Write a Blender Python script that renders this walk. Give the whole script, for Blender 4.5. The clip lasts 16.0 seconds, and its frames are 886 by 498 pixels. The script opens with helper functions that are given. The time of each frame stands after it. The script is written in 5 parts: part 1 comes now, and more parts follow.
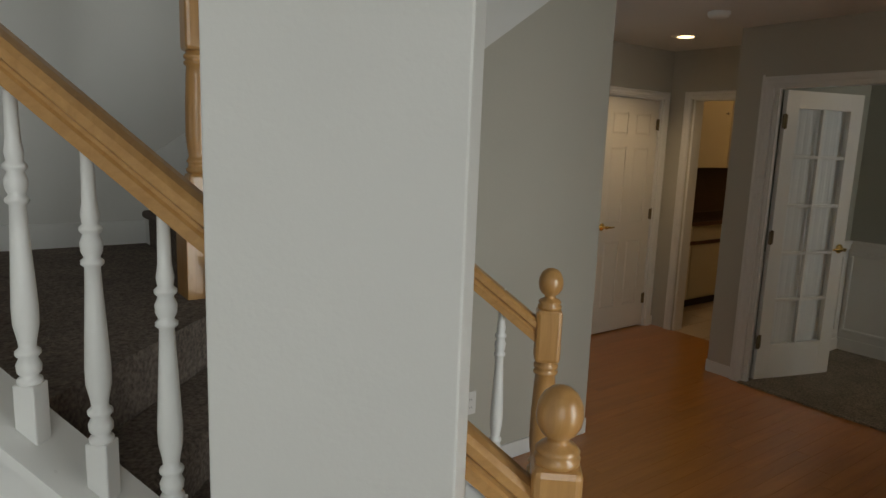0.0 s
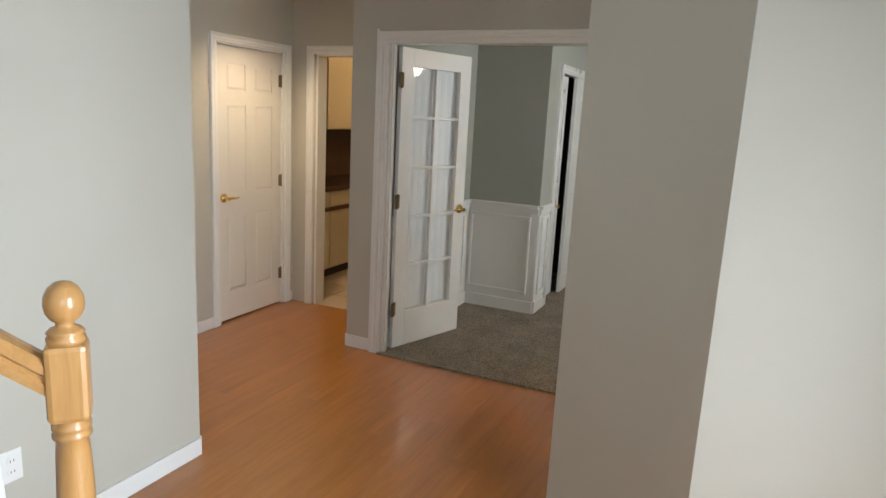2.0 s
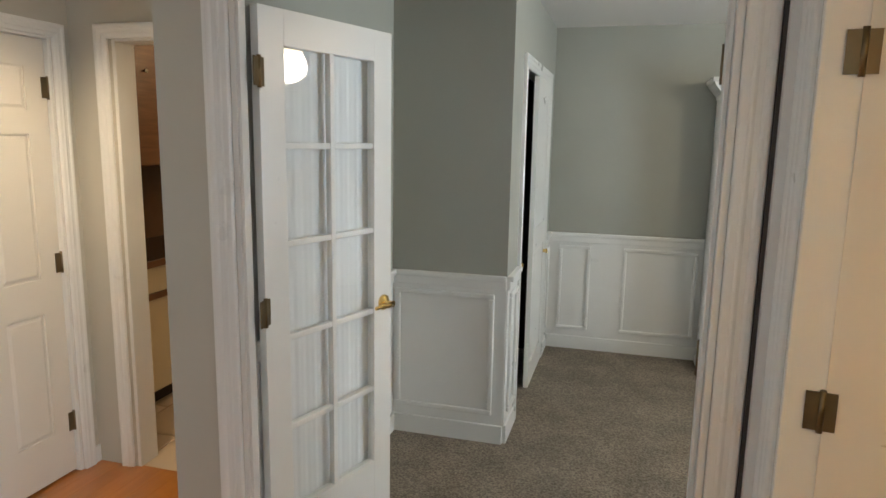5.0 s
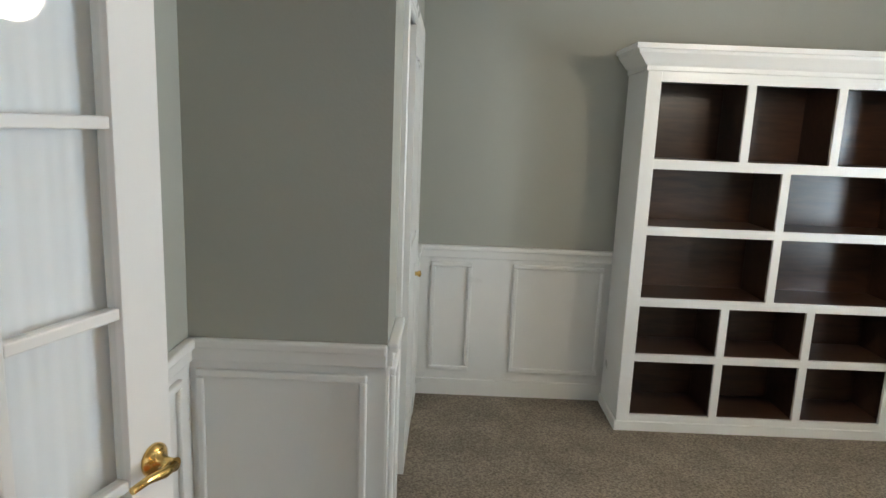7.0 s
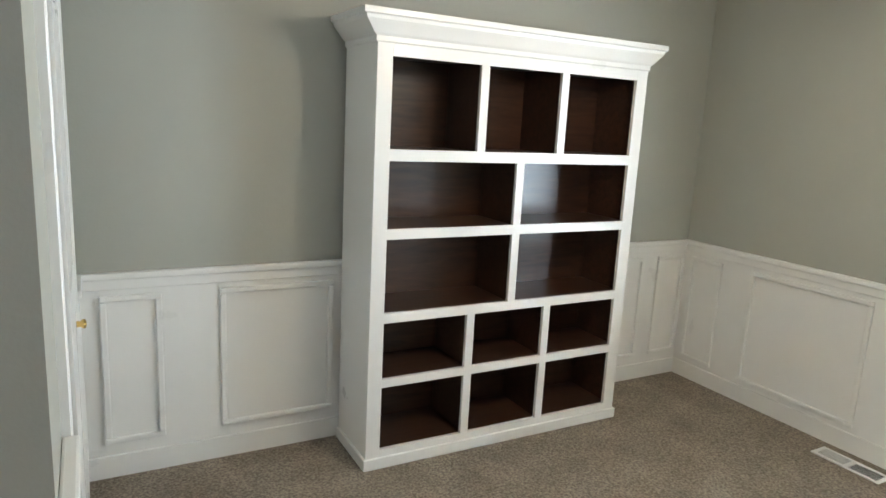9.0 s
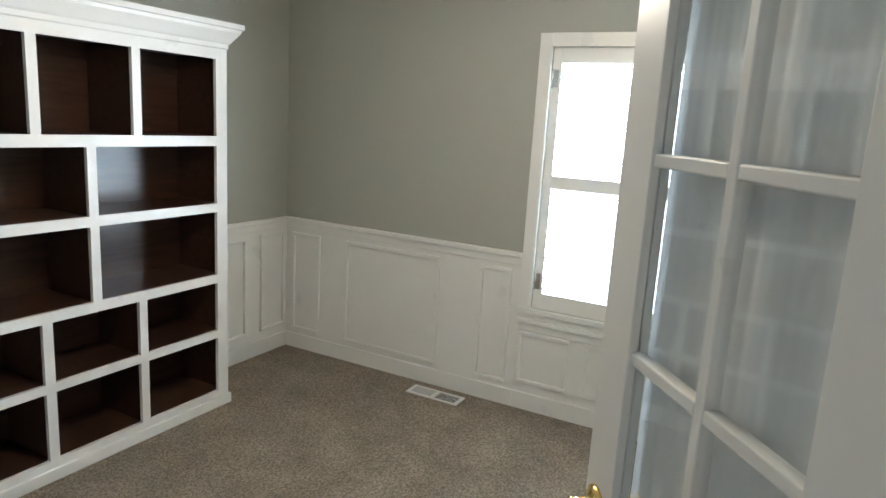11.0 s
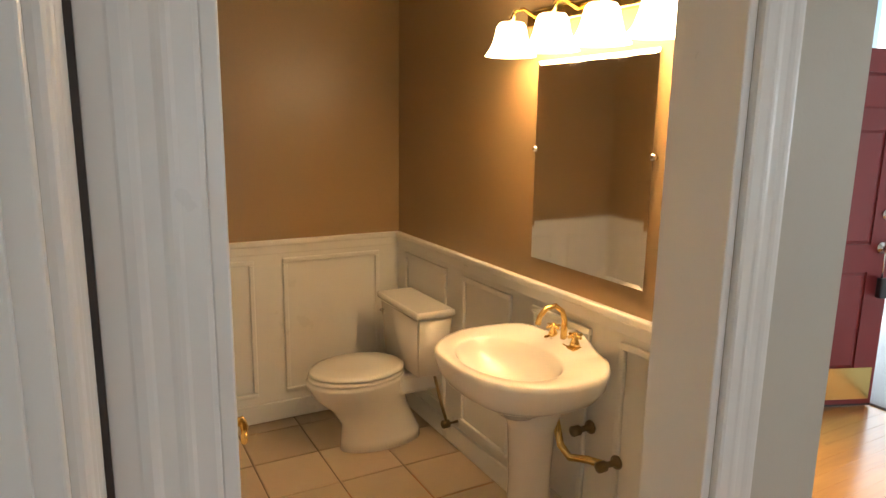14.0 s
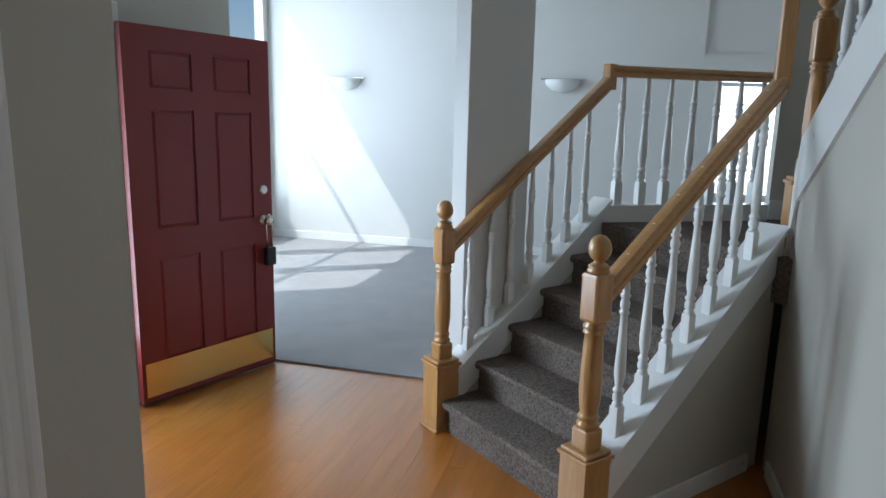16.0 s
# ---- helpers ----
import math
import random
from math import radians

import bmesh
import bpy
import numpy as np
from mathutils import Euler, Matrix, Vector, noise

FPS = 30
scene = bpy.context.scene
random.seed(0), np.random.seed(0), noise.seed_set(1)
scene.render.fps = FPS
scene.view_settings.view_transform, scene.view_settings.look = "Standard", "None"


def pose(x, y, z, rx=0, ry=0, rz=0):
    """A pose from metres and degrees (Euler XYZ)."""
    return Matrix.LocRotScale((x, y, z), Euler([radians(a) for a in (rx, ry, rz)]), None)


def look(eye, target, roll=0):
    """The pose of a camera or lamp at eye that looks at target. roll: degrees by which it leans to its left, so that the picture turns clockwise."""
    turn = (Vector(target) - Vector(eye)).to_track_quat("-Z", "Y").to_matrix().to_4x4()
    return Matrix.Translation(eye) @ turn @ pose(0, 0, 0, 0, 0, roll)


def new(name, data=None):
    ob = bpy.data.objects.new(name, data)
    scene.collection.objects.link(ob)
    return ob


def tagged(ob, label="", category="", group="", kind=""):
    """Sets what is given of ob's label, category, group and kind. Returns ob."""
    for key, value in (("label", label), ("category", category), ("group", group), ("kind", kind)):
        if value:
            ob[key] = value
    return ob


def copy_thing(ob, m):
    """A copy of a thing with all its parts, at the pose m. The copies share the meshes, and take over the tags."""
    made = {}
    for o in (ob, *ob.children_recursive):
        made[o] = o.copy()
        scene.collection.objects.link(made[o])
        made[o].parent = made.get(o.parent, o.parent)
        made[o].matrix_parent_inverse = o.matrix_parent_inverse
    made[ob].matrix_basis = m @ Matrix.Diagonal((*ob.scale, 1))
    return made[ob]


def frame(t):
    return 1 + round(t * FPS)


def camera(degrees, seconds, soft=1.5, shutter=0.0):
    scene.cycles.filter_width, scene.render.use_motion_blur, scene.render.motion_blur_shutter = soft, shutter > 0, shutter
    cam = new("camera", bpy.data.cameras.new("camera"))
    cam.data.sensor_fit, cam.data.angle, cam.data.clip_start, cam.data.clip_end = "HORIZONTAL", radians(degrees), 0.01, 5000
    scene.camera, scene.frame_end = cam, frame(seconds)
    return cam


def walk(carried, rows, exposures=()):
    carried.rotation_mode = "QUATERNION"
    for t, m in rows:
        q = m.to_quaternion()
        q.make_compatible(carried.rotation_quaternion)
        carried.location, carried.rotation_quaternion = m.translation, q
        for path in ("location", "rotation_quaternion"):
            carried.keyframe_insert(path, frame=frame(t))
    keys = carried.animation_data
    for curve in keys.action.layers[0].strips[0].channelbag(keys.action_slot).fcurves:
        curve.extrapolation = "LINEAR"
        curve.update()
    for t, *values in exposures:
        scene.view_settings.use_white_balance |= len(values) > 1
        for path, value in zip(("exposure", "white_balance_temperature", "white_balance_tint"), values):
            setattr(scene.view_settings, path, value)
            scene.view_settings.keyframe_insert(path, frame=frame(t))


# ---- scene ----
cam = camera(68.2, 16.0)
PATH = [
    (0, (2.389, -4.362, 1.623), (0.7994, -3.1946, 1.2913), 2.11),
    (0.5, (2.483, -4.324, 1.648), (1.1244, -2.9082, 1.2629), 2.75),
    (1, (2.463, -4.124, 1.627), (1.3519, -2.5143, 1.2098), 1.72),
    (1.5, (2.339, -3.909, 1.611), (1.4264, -2.1778, 1.1988), 2.25),
    (2, (2.200, -3.707, 1.607), (1.3899, -1.9220, 1.2099), 3.01),
    (2.5, (2.071, -3.263, 1.622), (1.2225, -1.4931, 1.2356), 2.70),
    (3, (1.884, -2.989, 1.630), (1.0570, -1.2040, 1.2726), 2.30),
    (3.5, (1.655, -2.710, 1.621), (0.8743, -0.8993, 1.2863), 2.15),
    (4, (1.553, -2.400, 1.632), (0.7747, -0.5875, 1.3024), 1.51),
    (4.5, (1.353, -2.113, 1.620), (0.6923, -0.2543, 1.2898), 1.10),
    (5, (1.267, -1.807, 1.622), (0.7385, 0.0932, 1.2892), 0.99),
    (5.2, (1.218, -1.664, 1.651), (0.7675, 0.2552, 1.3022), 1.39),
    (7.5, (0.814, -0.226, 1.599), (0.9233, 1.7366, 1.2311), 1.59),
    (8, (0.777, 0.012, 1.605), (1.0683, 1.9561, 1.2378), 0.96),
    (8.5, (0.775, 0.193, 1.600), (1.3762, 2.0631, 1.2236), 1.68),
    (9, (0.777, 0.289, 1.616), (1.7238, 2.0078, 1.2299), 2.99),
    (9.2, (0.775, 0.294, 1.607), (1.8518, 1.9398, 1.2329), 3.29),
    (11.5, (0.854, 0.170, 1.635), (2.6923, 0.8641, 1.2603), 2.96),
    (12, (0.829, 0.085, 1.569), (2.7481, 0.5291, 1.2205), 2.22),
    (12.5, (0.886, -0.002, 1.599), (2.8427, 0.1757, 1.2260), 1.89),
    (13, (0.895, -0.050, 1.653), (2.8479, -0.2100, 1.2549), 1.64),
    (13.5, (0.926, -0.056, 1.622), (2.8080, -0.6186, 1.2460), 0.90),
    (14, (0.944, -0.103, 1.628), (2.6653, -1.0466, 1.2450), 0.84),
    (14.5, (0.940, -0.143, 1.621), (2.4143, -1.4414, 1.2472), 0.39),
    (14.7, (0.926, -0.168, 1.599), (2.2940, -1.5837, 1.2452), 0.98),
    (15, (0.916, -0.221, 1.621), (2.1100, -1.7762, 1.2239), 0.25),
    (15.5, (0.863, -0.259, 1.607), (1.7493, -2.0088, 1.2159), 1.09),
    (16, (0.823, -0.401, 1.594), (1.3226, -2.2999, 1.2114), 1.40),
]
walk(cam, [(t, look(eye, target, roll)) for t, eye, target, roll in PATH],
     [(0, -1.35, 7400, 10), (0.5, -1.1, 7350, 10), (1.0, -0.45, 6950, 10), (1.5, 0.3, 6550, 10), (2.0, 0.38, 6450, 10), (2.5, 0.48, 6450, 10), (3.5, 0.65, 6450, 10), (4.5, 0.62, 6350, 9), (5.2, 0.6, 6250, 8), (7.5, 0.75, 6200, 9),
      (9.2, 1.1, 6050, 8), (11.5, 0.58, 5900, 8), (12.1, 0.38, 5950, 9), (13.0, 0.5, 6050, 9), (13.5, 0.95, 6200, 9), (14.0, 1.0, 6200, 9), (14.5, 0.85, 6100, 9), (15.2, 0.65, 5900, 8), (15.5, 0.3, 5850, 8), (16, -0.42, 5700, 7)])

# ---- world, sun and large lights ----
world = bpy.data.worlds.new("sky")
scene.world = world
world.use_nodes = True
wn = world.node_tree.nodes
sky = wn.new("ShaderNodeTexSky")
sky.sky_type = "NISHITA"
sky.sun_disc = False
sun_dir = Vector((-0.64, -0.42, -1.0)).normalized()
sky.sun_elevation = math.asin(-sun_dir.z)
sky.sun_rotation = math.atan2(-sun_dir.x, -sun_dir.y)
wn["Background"].inputs["Strength"].default_value = 0.12
world.node_tree.links.new(sky.outputs["Color"], wn["Background"].inputs["Color"])

sun = new("sun", bpy.data.lights.new("sun", "SUN"))
sun.data.energy = 5.0
sun.data.angle = radians(0.5)
sun.data.color = (1.0, 0.95, 0.88)
sun.matrix_world = look((0, 0, 20), Vector((0, 0, 20)) + sun_dir)


def area_lamp(name, eye, target, w, h, power, color):
    ob = new(name, bpy.data.lights.new(name, "AREA"))
    ob.data.shape = "RECTANGLE"
    ob.data.size, ob.data.size_y = w, h
    ob.data.energy = power
    ob.data.color = color
    ob.matrix_world = look(eye, target)
    return ob


def point_lamp(name, place, power, color, radius=0.05):
    ob = new(name, bpy.data.lights.new(name, "POINT"))
    ob.location = place
    ob.data.energy = power
    ob.data.color = color
    ob.data.shadow_soft_size = radius
    return ob


DAY = (0.80, 0.91, 1.0)
WARM = (1.0, 0.58, 0.21)
area_lamp("living_window_light", (5.55, -6.2, 1.9), (0, -6.2, 1.6), 3.0, 3.0, 300, DAY)
# Fill lamp in an added, unseen hall window; brightens surfaces facing west.
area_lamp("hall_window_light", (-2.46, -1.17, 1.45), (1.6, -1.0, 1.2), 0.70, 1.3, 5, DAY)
door_light = area_lamp("door_daylight", (3.50, -2.80, 1.15), (0.05, -2.75, 0.5), 0.80, 1.8, 38, DAY)
door_light.data.spread = radians(112)
area_lamp("office_window_light", (4.385, 1.0, 1.35), (0, 1.4, 1.0), 0.9, 1.35, 75, DAY)
area_lamp("west_window_light", (-0.5, -8.42, 1.46), (-0.5, 0, 1.4), 0.7, 1.2, 25, DAY)
for vx in (2.316, 2.559, 2.802, 3.045):
    point_lamp("vanity_bulb", (vx, -1.53, 1.892), 1.45, WARM, 0.03)
down = new("hall_spot", bpy.data.lights.new("hall_spot", "SPOT"))
down.data.energy, down.data.color = 46, (1.0, 0.76, 0.48)
down.data.spot_size, down.data.spot_blend, down.data.shadow_soft_size = radians(125), 0.8, 0.06
down.matrix_world = look((-0.66, 0.04, 2.40), (-0.66, 0.04, 0))
point_lamp("office_bulb", (2.6, 1.4, 2.12), 14, (1.0, 0.86, 0.68), 0.12)
point_lamp("kitchen_bulb", (-0.6, 2.4, 2.25), 14, (1.0, 0.68, 0.36), 0.15)


# ---- materials ----
def mat(name, base, rough=0.6, metal=0.0, var=0.06, scale=6.0, bump=0.0, bump_scale=200.0, coat=0.0, fine=0.0, random_var=0.0, spec=0.5):
    """Principled surface with two scales of colour variation and a fine relief."""
    m = bpy.data.materials.new(name)
    m.use_nodes = True
    nt = m.node_tree
    n, l = nt.nodes, nt.links
    b = n["Principled BSDF"]
    b.inputs["Roughness"].default_value = rough
    b.inputs["Metallic"].default_value = metal
    b.inputs["Coat Weight"].default_value = coat
    b.inputs["Coat Roughness"].default_value = 0.12
    b.inputs["Specular IOR Level"].default_value = spec
    tc = n.new("ShaderNodeTexCoord")
    src = tc.outputs["Object"]
    big = n.new("ShaderNodeTexNoise")
    big.inputs["Scale"].default_value = scale
    big.inputs["Detail"].default_value = 6
    l.new(src, big.inputs["Vector"])
    mr = n.new("ShaderNodeMapRange")
    mr.inputs[3].default_value, mr.inputs[4].default_value = 1 - var, 1 + var
    l.new(big.outputs["Fac"], mr.inputs[0])
    value = mr.outputs[0]
    if fine:
        sm = n.new("ShaderNodeTexNoise")
        sm.inputs["Scale"].default_value = bump_scale
        sm.inputs["Detail"].default_value = 3
        l.new(src, sm.inputs["Vector"])
        m2 = n.new("ShaderNodeMapRange")
        m2.inputs[1].default_value, m2.inputs[2].default_value = 0.3, 0.7
        m2.inputs[3].default_value, m2.inputs[4].default_value = 1 - fine, 1 + fine
        l.new(sm.outputs["Fac"], m2.inputs[0])
        mul = n.new("ShaderNodeMath")
        mul.operation = "MULTIPLY"
        l.new(value, mul.inputs[0])
        l.new(m2.outputs[0], mul.inputs[1])
        value = mul.outputs[0]
    if random_var:
        oi = n.new("ShaderNodeObjectInfo")
        m3 = n.new("ShaderNodeMapRange")
        m3.inputs[3].default_value, m3.inputs[4].default_value = 1 - random_var, 1 + random_var
        l.new(oi.outputs["Random"], m3.inputs[0])
        mul2 = n.new("ShaderNodeMath")
        mul2.operation = "MULTIPLY"
        l.new(value, mul2.inputs[0])
        l.new(m3.outputs[0], mul2.inputs[1])
        value = mul2.outputs[0]
    hsv = n.new("ShaderNodeHueSaturation")
    hsv.inputs["Color"].default_value = (*base, 1)
    l.new(value, hsv.inputs["Value"])
    l.new(hsv.outputs["Color"], b.inputs["Base Color"])
    r2 = n.new("ShaderNodeMapRange")
    r2.inputs[3].default_value, r2.inputs[4].default_value = max(0.02, rough - 0.07), min(1, rough + 0.07)
    l.new(big.outputs["Fac"], r2.inputs[0])
    l.new(r2.outputs[0], b.inputs["Roughness"])
    if bump:
        bn = n.new("ShaderNodeTexNoise")
        bn.inputs["Scale"].default_value = bump_scale
        bn.inputs["Detail"].default_value = 3
        l.new(src, bn.inputs["Vector"])
        bp = n.new("ShaderNodeBump")
        bp.inputs["Strength"].default_value = bump
        bp.inputs["Distance"].default_value = 0.004 if bump < 0.9 else 0.010
        l.new(bn.outputs["Fac"], bp.inputs["Height"])
        l.new(bp.outputs["Normal"], b.inputs["Normal"])
    return m


def wood_mat(name, dark, light, rough, along, coat=0.0, stretch=14.0, scale=3.0, random_var=0.12):
    """Wood with grain drawn out along one axis of the object."""
    m = bpy.data.materials.new(name)
    m.use_nodes = True
    n, l = m.node_tree.nodes, m.node_tree.links
    b = n["Principled BSDF"]
    b.inputs["Roughness"].default_value = rough
    b.inputs["Coat Weight"].default_value = coat
    b.inputs["Coat Roughness"].default_value = 0.18
    tc = n.new("ShaderNodeTexCoord")
    oi = n.new("ShaderNodeObjectInfo")
    add = n.new("ShaderNodeVectorMath")
    add.operation = "ADD"
    sc = n.new("ShaderNodeMath")
    sc.operation = "MULTIPLY"
    sc.inputs[1].default_value = 37.0
    l.new(oi.outputs["Random"], sc.inputs[0])
    l.new(tc.outputs["Object"], add.inputs[0])
    l.new(sc.outputs[0], add.inputs[1])
    mp = n.new("ShaderNodeMapping")
    s3 = [stretch, stretch, stretch]
    s3[along] = 1.0
    mp.inputs["Scale"].default_value = s3
    l.new(add.outputs[0], mp.inputs["Vector"])
    no = n.new("ShaderNodeTexNoise")
    no.inputs["Scale"].default_value = scale
    no.inputs["Detail"].default_value = 8
    no.inputs["Roughness"].default_value = 0.62
    no.inputs["Distortion"].default_value = 0.6
    l.new(mp.outputs[0], no.inputs["Vector"])
    cr = n.new("ShaderNodeValToRGB")
    cr.color_ramp.elements[0].position, cr.color_ramp.elements[0].color = 0.3, (*dark, 1)
    cr.color_ramp.elements[1].position, cr.color_ramp.elements[1].color = 0.7, (*light, 1)
    l.new(no.outputs["Fac"], cr.inputs[0])
    mr = n.new("ShaderNodeMapRange")
    mr.inputs[3].default_value, mr.inputs[4].default_value = 1 - random_var, 1 + random_var
    l.new(oi.outputs["Random"], mr.inputs[0])
    hsv = n.new("ShaderNodeHueSaturation")
    l.new(cr.outputs[0], hsv.inputs["Color"])
    l.new(mr.outputs[0], hsv.inputs["Value"])
    l.new(hsv.outputs[0], b.inputs["Base Color"])
    bp = n.new("ShaderNodeBump")
    bp.inputs["Strength"].default_value = 0.05
    bp.inputs["Distance"].default_value = 0.002
    l.new(no.outputs["Fac"], bp.inputs["Height"])
    l.new(bp.outputs[0], b.inputs["Normal"])
    return m


def glow_mat(name, color, strength):
    m = bpy.data.materials.new(name)
    m.use_nodes = True
    n = m.node_tree.nodes
    b = n["Principled BSDF"]
    b.inputs["Base Color"].default_value = (*color, 1)
    b.inputs["Roughness"].default_value = 0.4
    b.inputs["Emission Color"].default_value = (*color, 1)
    b.inputs["Emission Strength"].default_value = strength
    return m


def glass_mat(name):
    m = bpy.data.materials.new(name)
    m.use_nodes = True
    n, l = m.node_tree.nodes, m.node_tree.links
    for x in list(n):
        if x.type == "BSDF_PRINCIPLED":
            n.remove(x)
    out = [x for x in n if x.type == "OUTPUT_MATERIAL"][0]
    tr, gl, mx, lw, pw, ma = (n.new("ShaderNode" + k) for k in ("BsdfTransparent", "BsdfGlossy", "MixShader", "LayerWeight", "Math", "Math"))
    tr.inputs[0].default_value = (0.96, 0.97, 0.965, 1)
    gl.inputs["Roughness"].default_value = 0.03
    pw.operation = "POWER"
    pw.inputs[1].default_value = 3.5
    ma.operation = "MULTIPLY_ADD"
    ma.inputs[1].default_value, ma.inputs[2].default_value = 0.42, 0.05
    l.new(lw.outputs["Facing"], pw.inputs[0])
    l.new(pw.outputs[0], ma.inputs[0])
    l.new(ma.outputs[0], mx.inputs[0])
    l.new(tr.outputs[0], mx.inputs[1])
    l.new(gl.outputs[0], mx.inputs[2])
    l.new(mx.outputs[0], out.inputs["Surface"])
    return m


PAINT_HALL = mat("greige_wall_paint", (0.50, 0.475, 0.41), 0.55, var=0.05, scale=2.5, bump=0.12, bump_scale=90)
PAINT_LIVING = mat("pale_wall_paint", (0.66, 0.65, 0.62), 0.6, var=0.04, scale=2.5, bump=0.12, bump_scale=90)
PAINT_OFFICE = mat("sage_grey_wall_paint", (0.375, 0.38, 0.335), 0.5, var=0.05, scale=2.5, bump=0.12, bump_scale=90)
PAINT_POWDER = mat("brown_wall_paint", (0.34, 0.23, 0.115), 0.34, var=0.07, scale=2.0, bump=0.12, bump_scale=70)
WHITE = mat("white_trim_paint", (0.76, 0.755, 0.73), 0.3, var=0.03, scale=5, bump=0.04, bump_scale=60)
DOOR_WHITE = mat("white_door_paint", (0.74, 0.70, 0.63), 0.32, var=0.03, scale=5, bump=0.05, bump_scale=70)
CEIL = mat("ceiling_paint", (0.72, 0.70, 0.67), 0.8, var=0.03, scale=3, bump=0.3, bump_scale=60)
CARPET = mat("taupe_carpet", (0.25, 0.213, 0.17), 0.95, var=0.42, scale=4.5, bump=1.0, bump_scale=95, fine=0.45, spec=0.1)
STAIR_CARPET = mat("stair_carpet", (0.165, 0.135, 0.115), 0.95, var=0.34, scale=4, bump=1.0, bump_scale=80, fine=0.42, spec=0.1)
LR_CARPET = mat("grey_carpet", (0.37, 0.36, 0.35), 0.95, var=0.14, scale=4, bump=1.0, bump_scale=170, fine=0.4, spec=0.1)
FLOOR_WOOD = wood_mat("maple_floor_boards", (0.33, 0.108, 0.013), (0.44, 0.160, 0.024), 0.32, 0, coat=0.7, stretch=10, scale=2.0, random_var=0.06)
OAK = wood_mat("honey_oak", (0.40, 0.20, 0.065), (0.53, 0.29, 0.105), 0.3, 2, coat=0.35, stretch=9, scale=5, random_var=0.04)
OAK_RAIL = wood_mat("honey_oak_rail", (0.40, 0.20, 0.065), (0.53, 0.29, 0.105), 0.3, 0, coat=0.35, stretch=9, scale=5, random_var=0.04)
DARK_WOOD = wood_mat("dark_walnut_stain", (0.028, 0.013, 0.008), (0.065, 0.030, 0.017), 0.28, 0, coat=0.15, stretch=8, scale=4)
BRASS = mat("polished_brass", (0.80, 0.56, 0.20), 0.2, 1.0, var=0.06, scale=20)
BRONZE = mat("antique_brass_hinge", (0.20, 0.155, 0.09), 0.4, 1.0, var=0.1, scale=30)
CHROME = mat("satin_nickel", (0.75, 0.74, 0.72), 0.2, 1.0, var=0.04, scale=30)
PORCELAIN = mat("white_porcelain", (0.82, 0.80, 0.76), 0.12, var=0.015, scale=5, coat=0.5)
RED = mat("barn_red_door_paint", (0.205, 0.022, 0.022), 0.35, var=0.08, scale=4, bump=0.06, bump_scale=60)
BLACK = mat("black_plastic_and_hole_shade", (0.02, 0.02, 0.024), 0.35, var=0.1, scale=10)
RUBBER_AND_SHADE = mat("dark_sweep_and_gap_shade", (0.045, 0.035, 0.03), 0.6, var=0.15, scale=20)
TILE = mat("beige_floor_tile", (0.50, 0.40, 0.29), 0.35, var=0.12, scale=7, bump=0.08, bump_scale=40, random_var=0.08)
GROUT = mat("brown_grout", (0.20, 0.15, 0.11), 0.9, var=0.15, scale=20)
GLASS = glass_mat("clear_glass")
MIRROR = mat("mirror_silver", (0.9, 0.9, 0.9), 0.02, 1.0, var=0.0)
CURTAIN = mat("sheer_white_curtain", (0.89, 0.90, 0.92), 0.9, var=0.05, scale=8)
SHADE = glow_mat("lit_frosted_shade", (1.0, 0.74, 0.40), 9.0)
SCONCE = mat("frosted_sconce_glass", (0.8, 0.8, 0.78), 0.35, var=0.02)
LAMP_GLOW = glow_mat("lit_lamp_lens", (1.0, 0.75, 0.45), 9.0)
CREAM_CAB = mat("cream_cabinet_laminate", (0.66, 0.56, 0.38), 0.4, var=0.04, scale=4)
DARK_COUNTER = mat("dark_countertop", (0.05, 0.035, 0.028), 0.25, var=0.25, scale=40)
OUTSIDE = glow_mat("bright_outdoor_haze", (0.95, 0.98, 1.0), 2.2)
GROUND = mat("concrete_ground", (0.42, 0.41, 0.39), 0.85, var=0.12, scale=1.5, bump=0.3, bump_scale=40)
PULL_WOOD = wood_mat("brown_cabinet_wood", (0.085, 0.035, 0.014), (0.16, 0.07, 0.03), 0.4, 1)
BROWN_TILE = mat("brown_backsplash_tile", (0.10, 0.055, 0.03), 0.35, var=0.3, scale=9, bump=0.1, bump_scale=30)
PAPER = mat("white_paper_roll", (0.8, 0.78, 0.74), 0.9, var=0.03)
PLASTIC = mat("white_switch_plastic", (0.8, 0.79, 0.76), 0.3, var=0.02)
# Near-black colour stands in for the lack of light in closed spaces.
DARK = mat("near_black_unlit_shade", (0.03, 0.03, 0.03), 0.9, var=0.1)


# ---- building helpers ----
def box(bm, x0, x1, y0, y1, z0, z1, m=None, bevel=0.0):
    r = bmesh.ops.create_cube(bm, size=1.0)
    vs = r["verts"]
    bmesh.ops.scale(bm, vec=(x1 - x0, y1 - y0, z1 - z0), verts=vs)
    bmesh.ops.translate(bm, vec=((x0 + x1) / 2, (y0 + y1) / 2, (z0 + z1) / 2), verts=vs)
    if bevel:
        es = {e for v in vs for e in v.link_edges}
        r = bmesh.ops.bevel(bm, geom=list(es), offset=bevel, segments=2, affect="EDGES", profile=0.5)
        vs = list({v for f in r["faces"] for v in f.verts} | {v for v in vs if v.is_valid})
    if m is not None:
        bmesh.ops.transform(bm, matrix=m, verts=vs)
    return vs


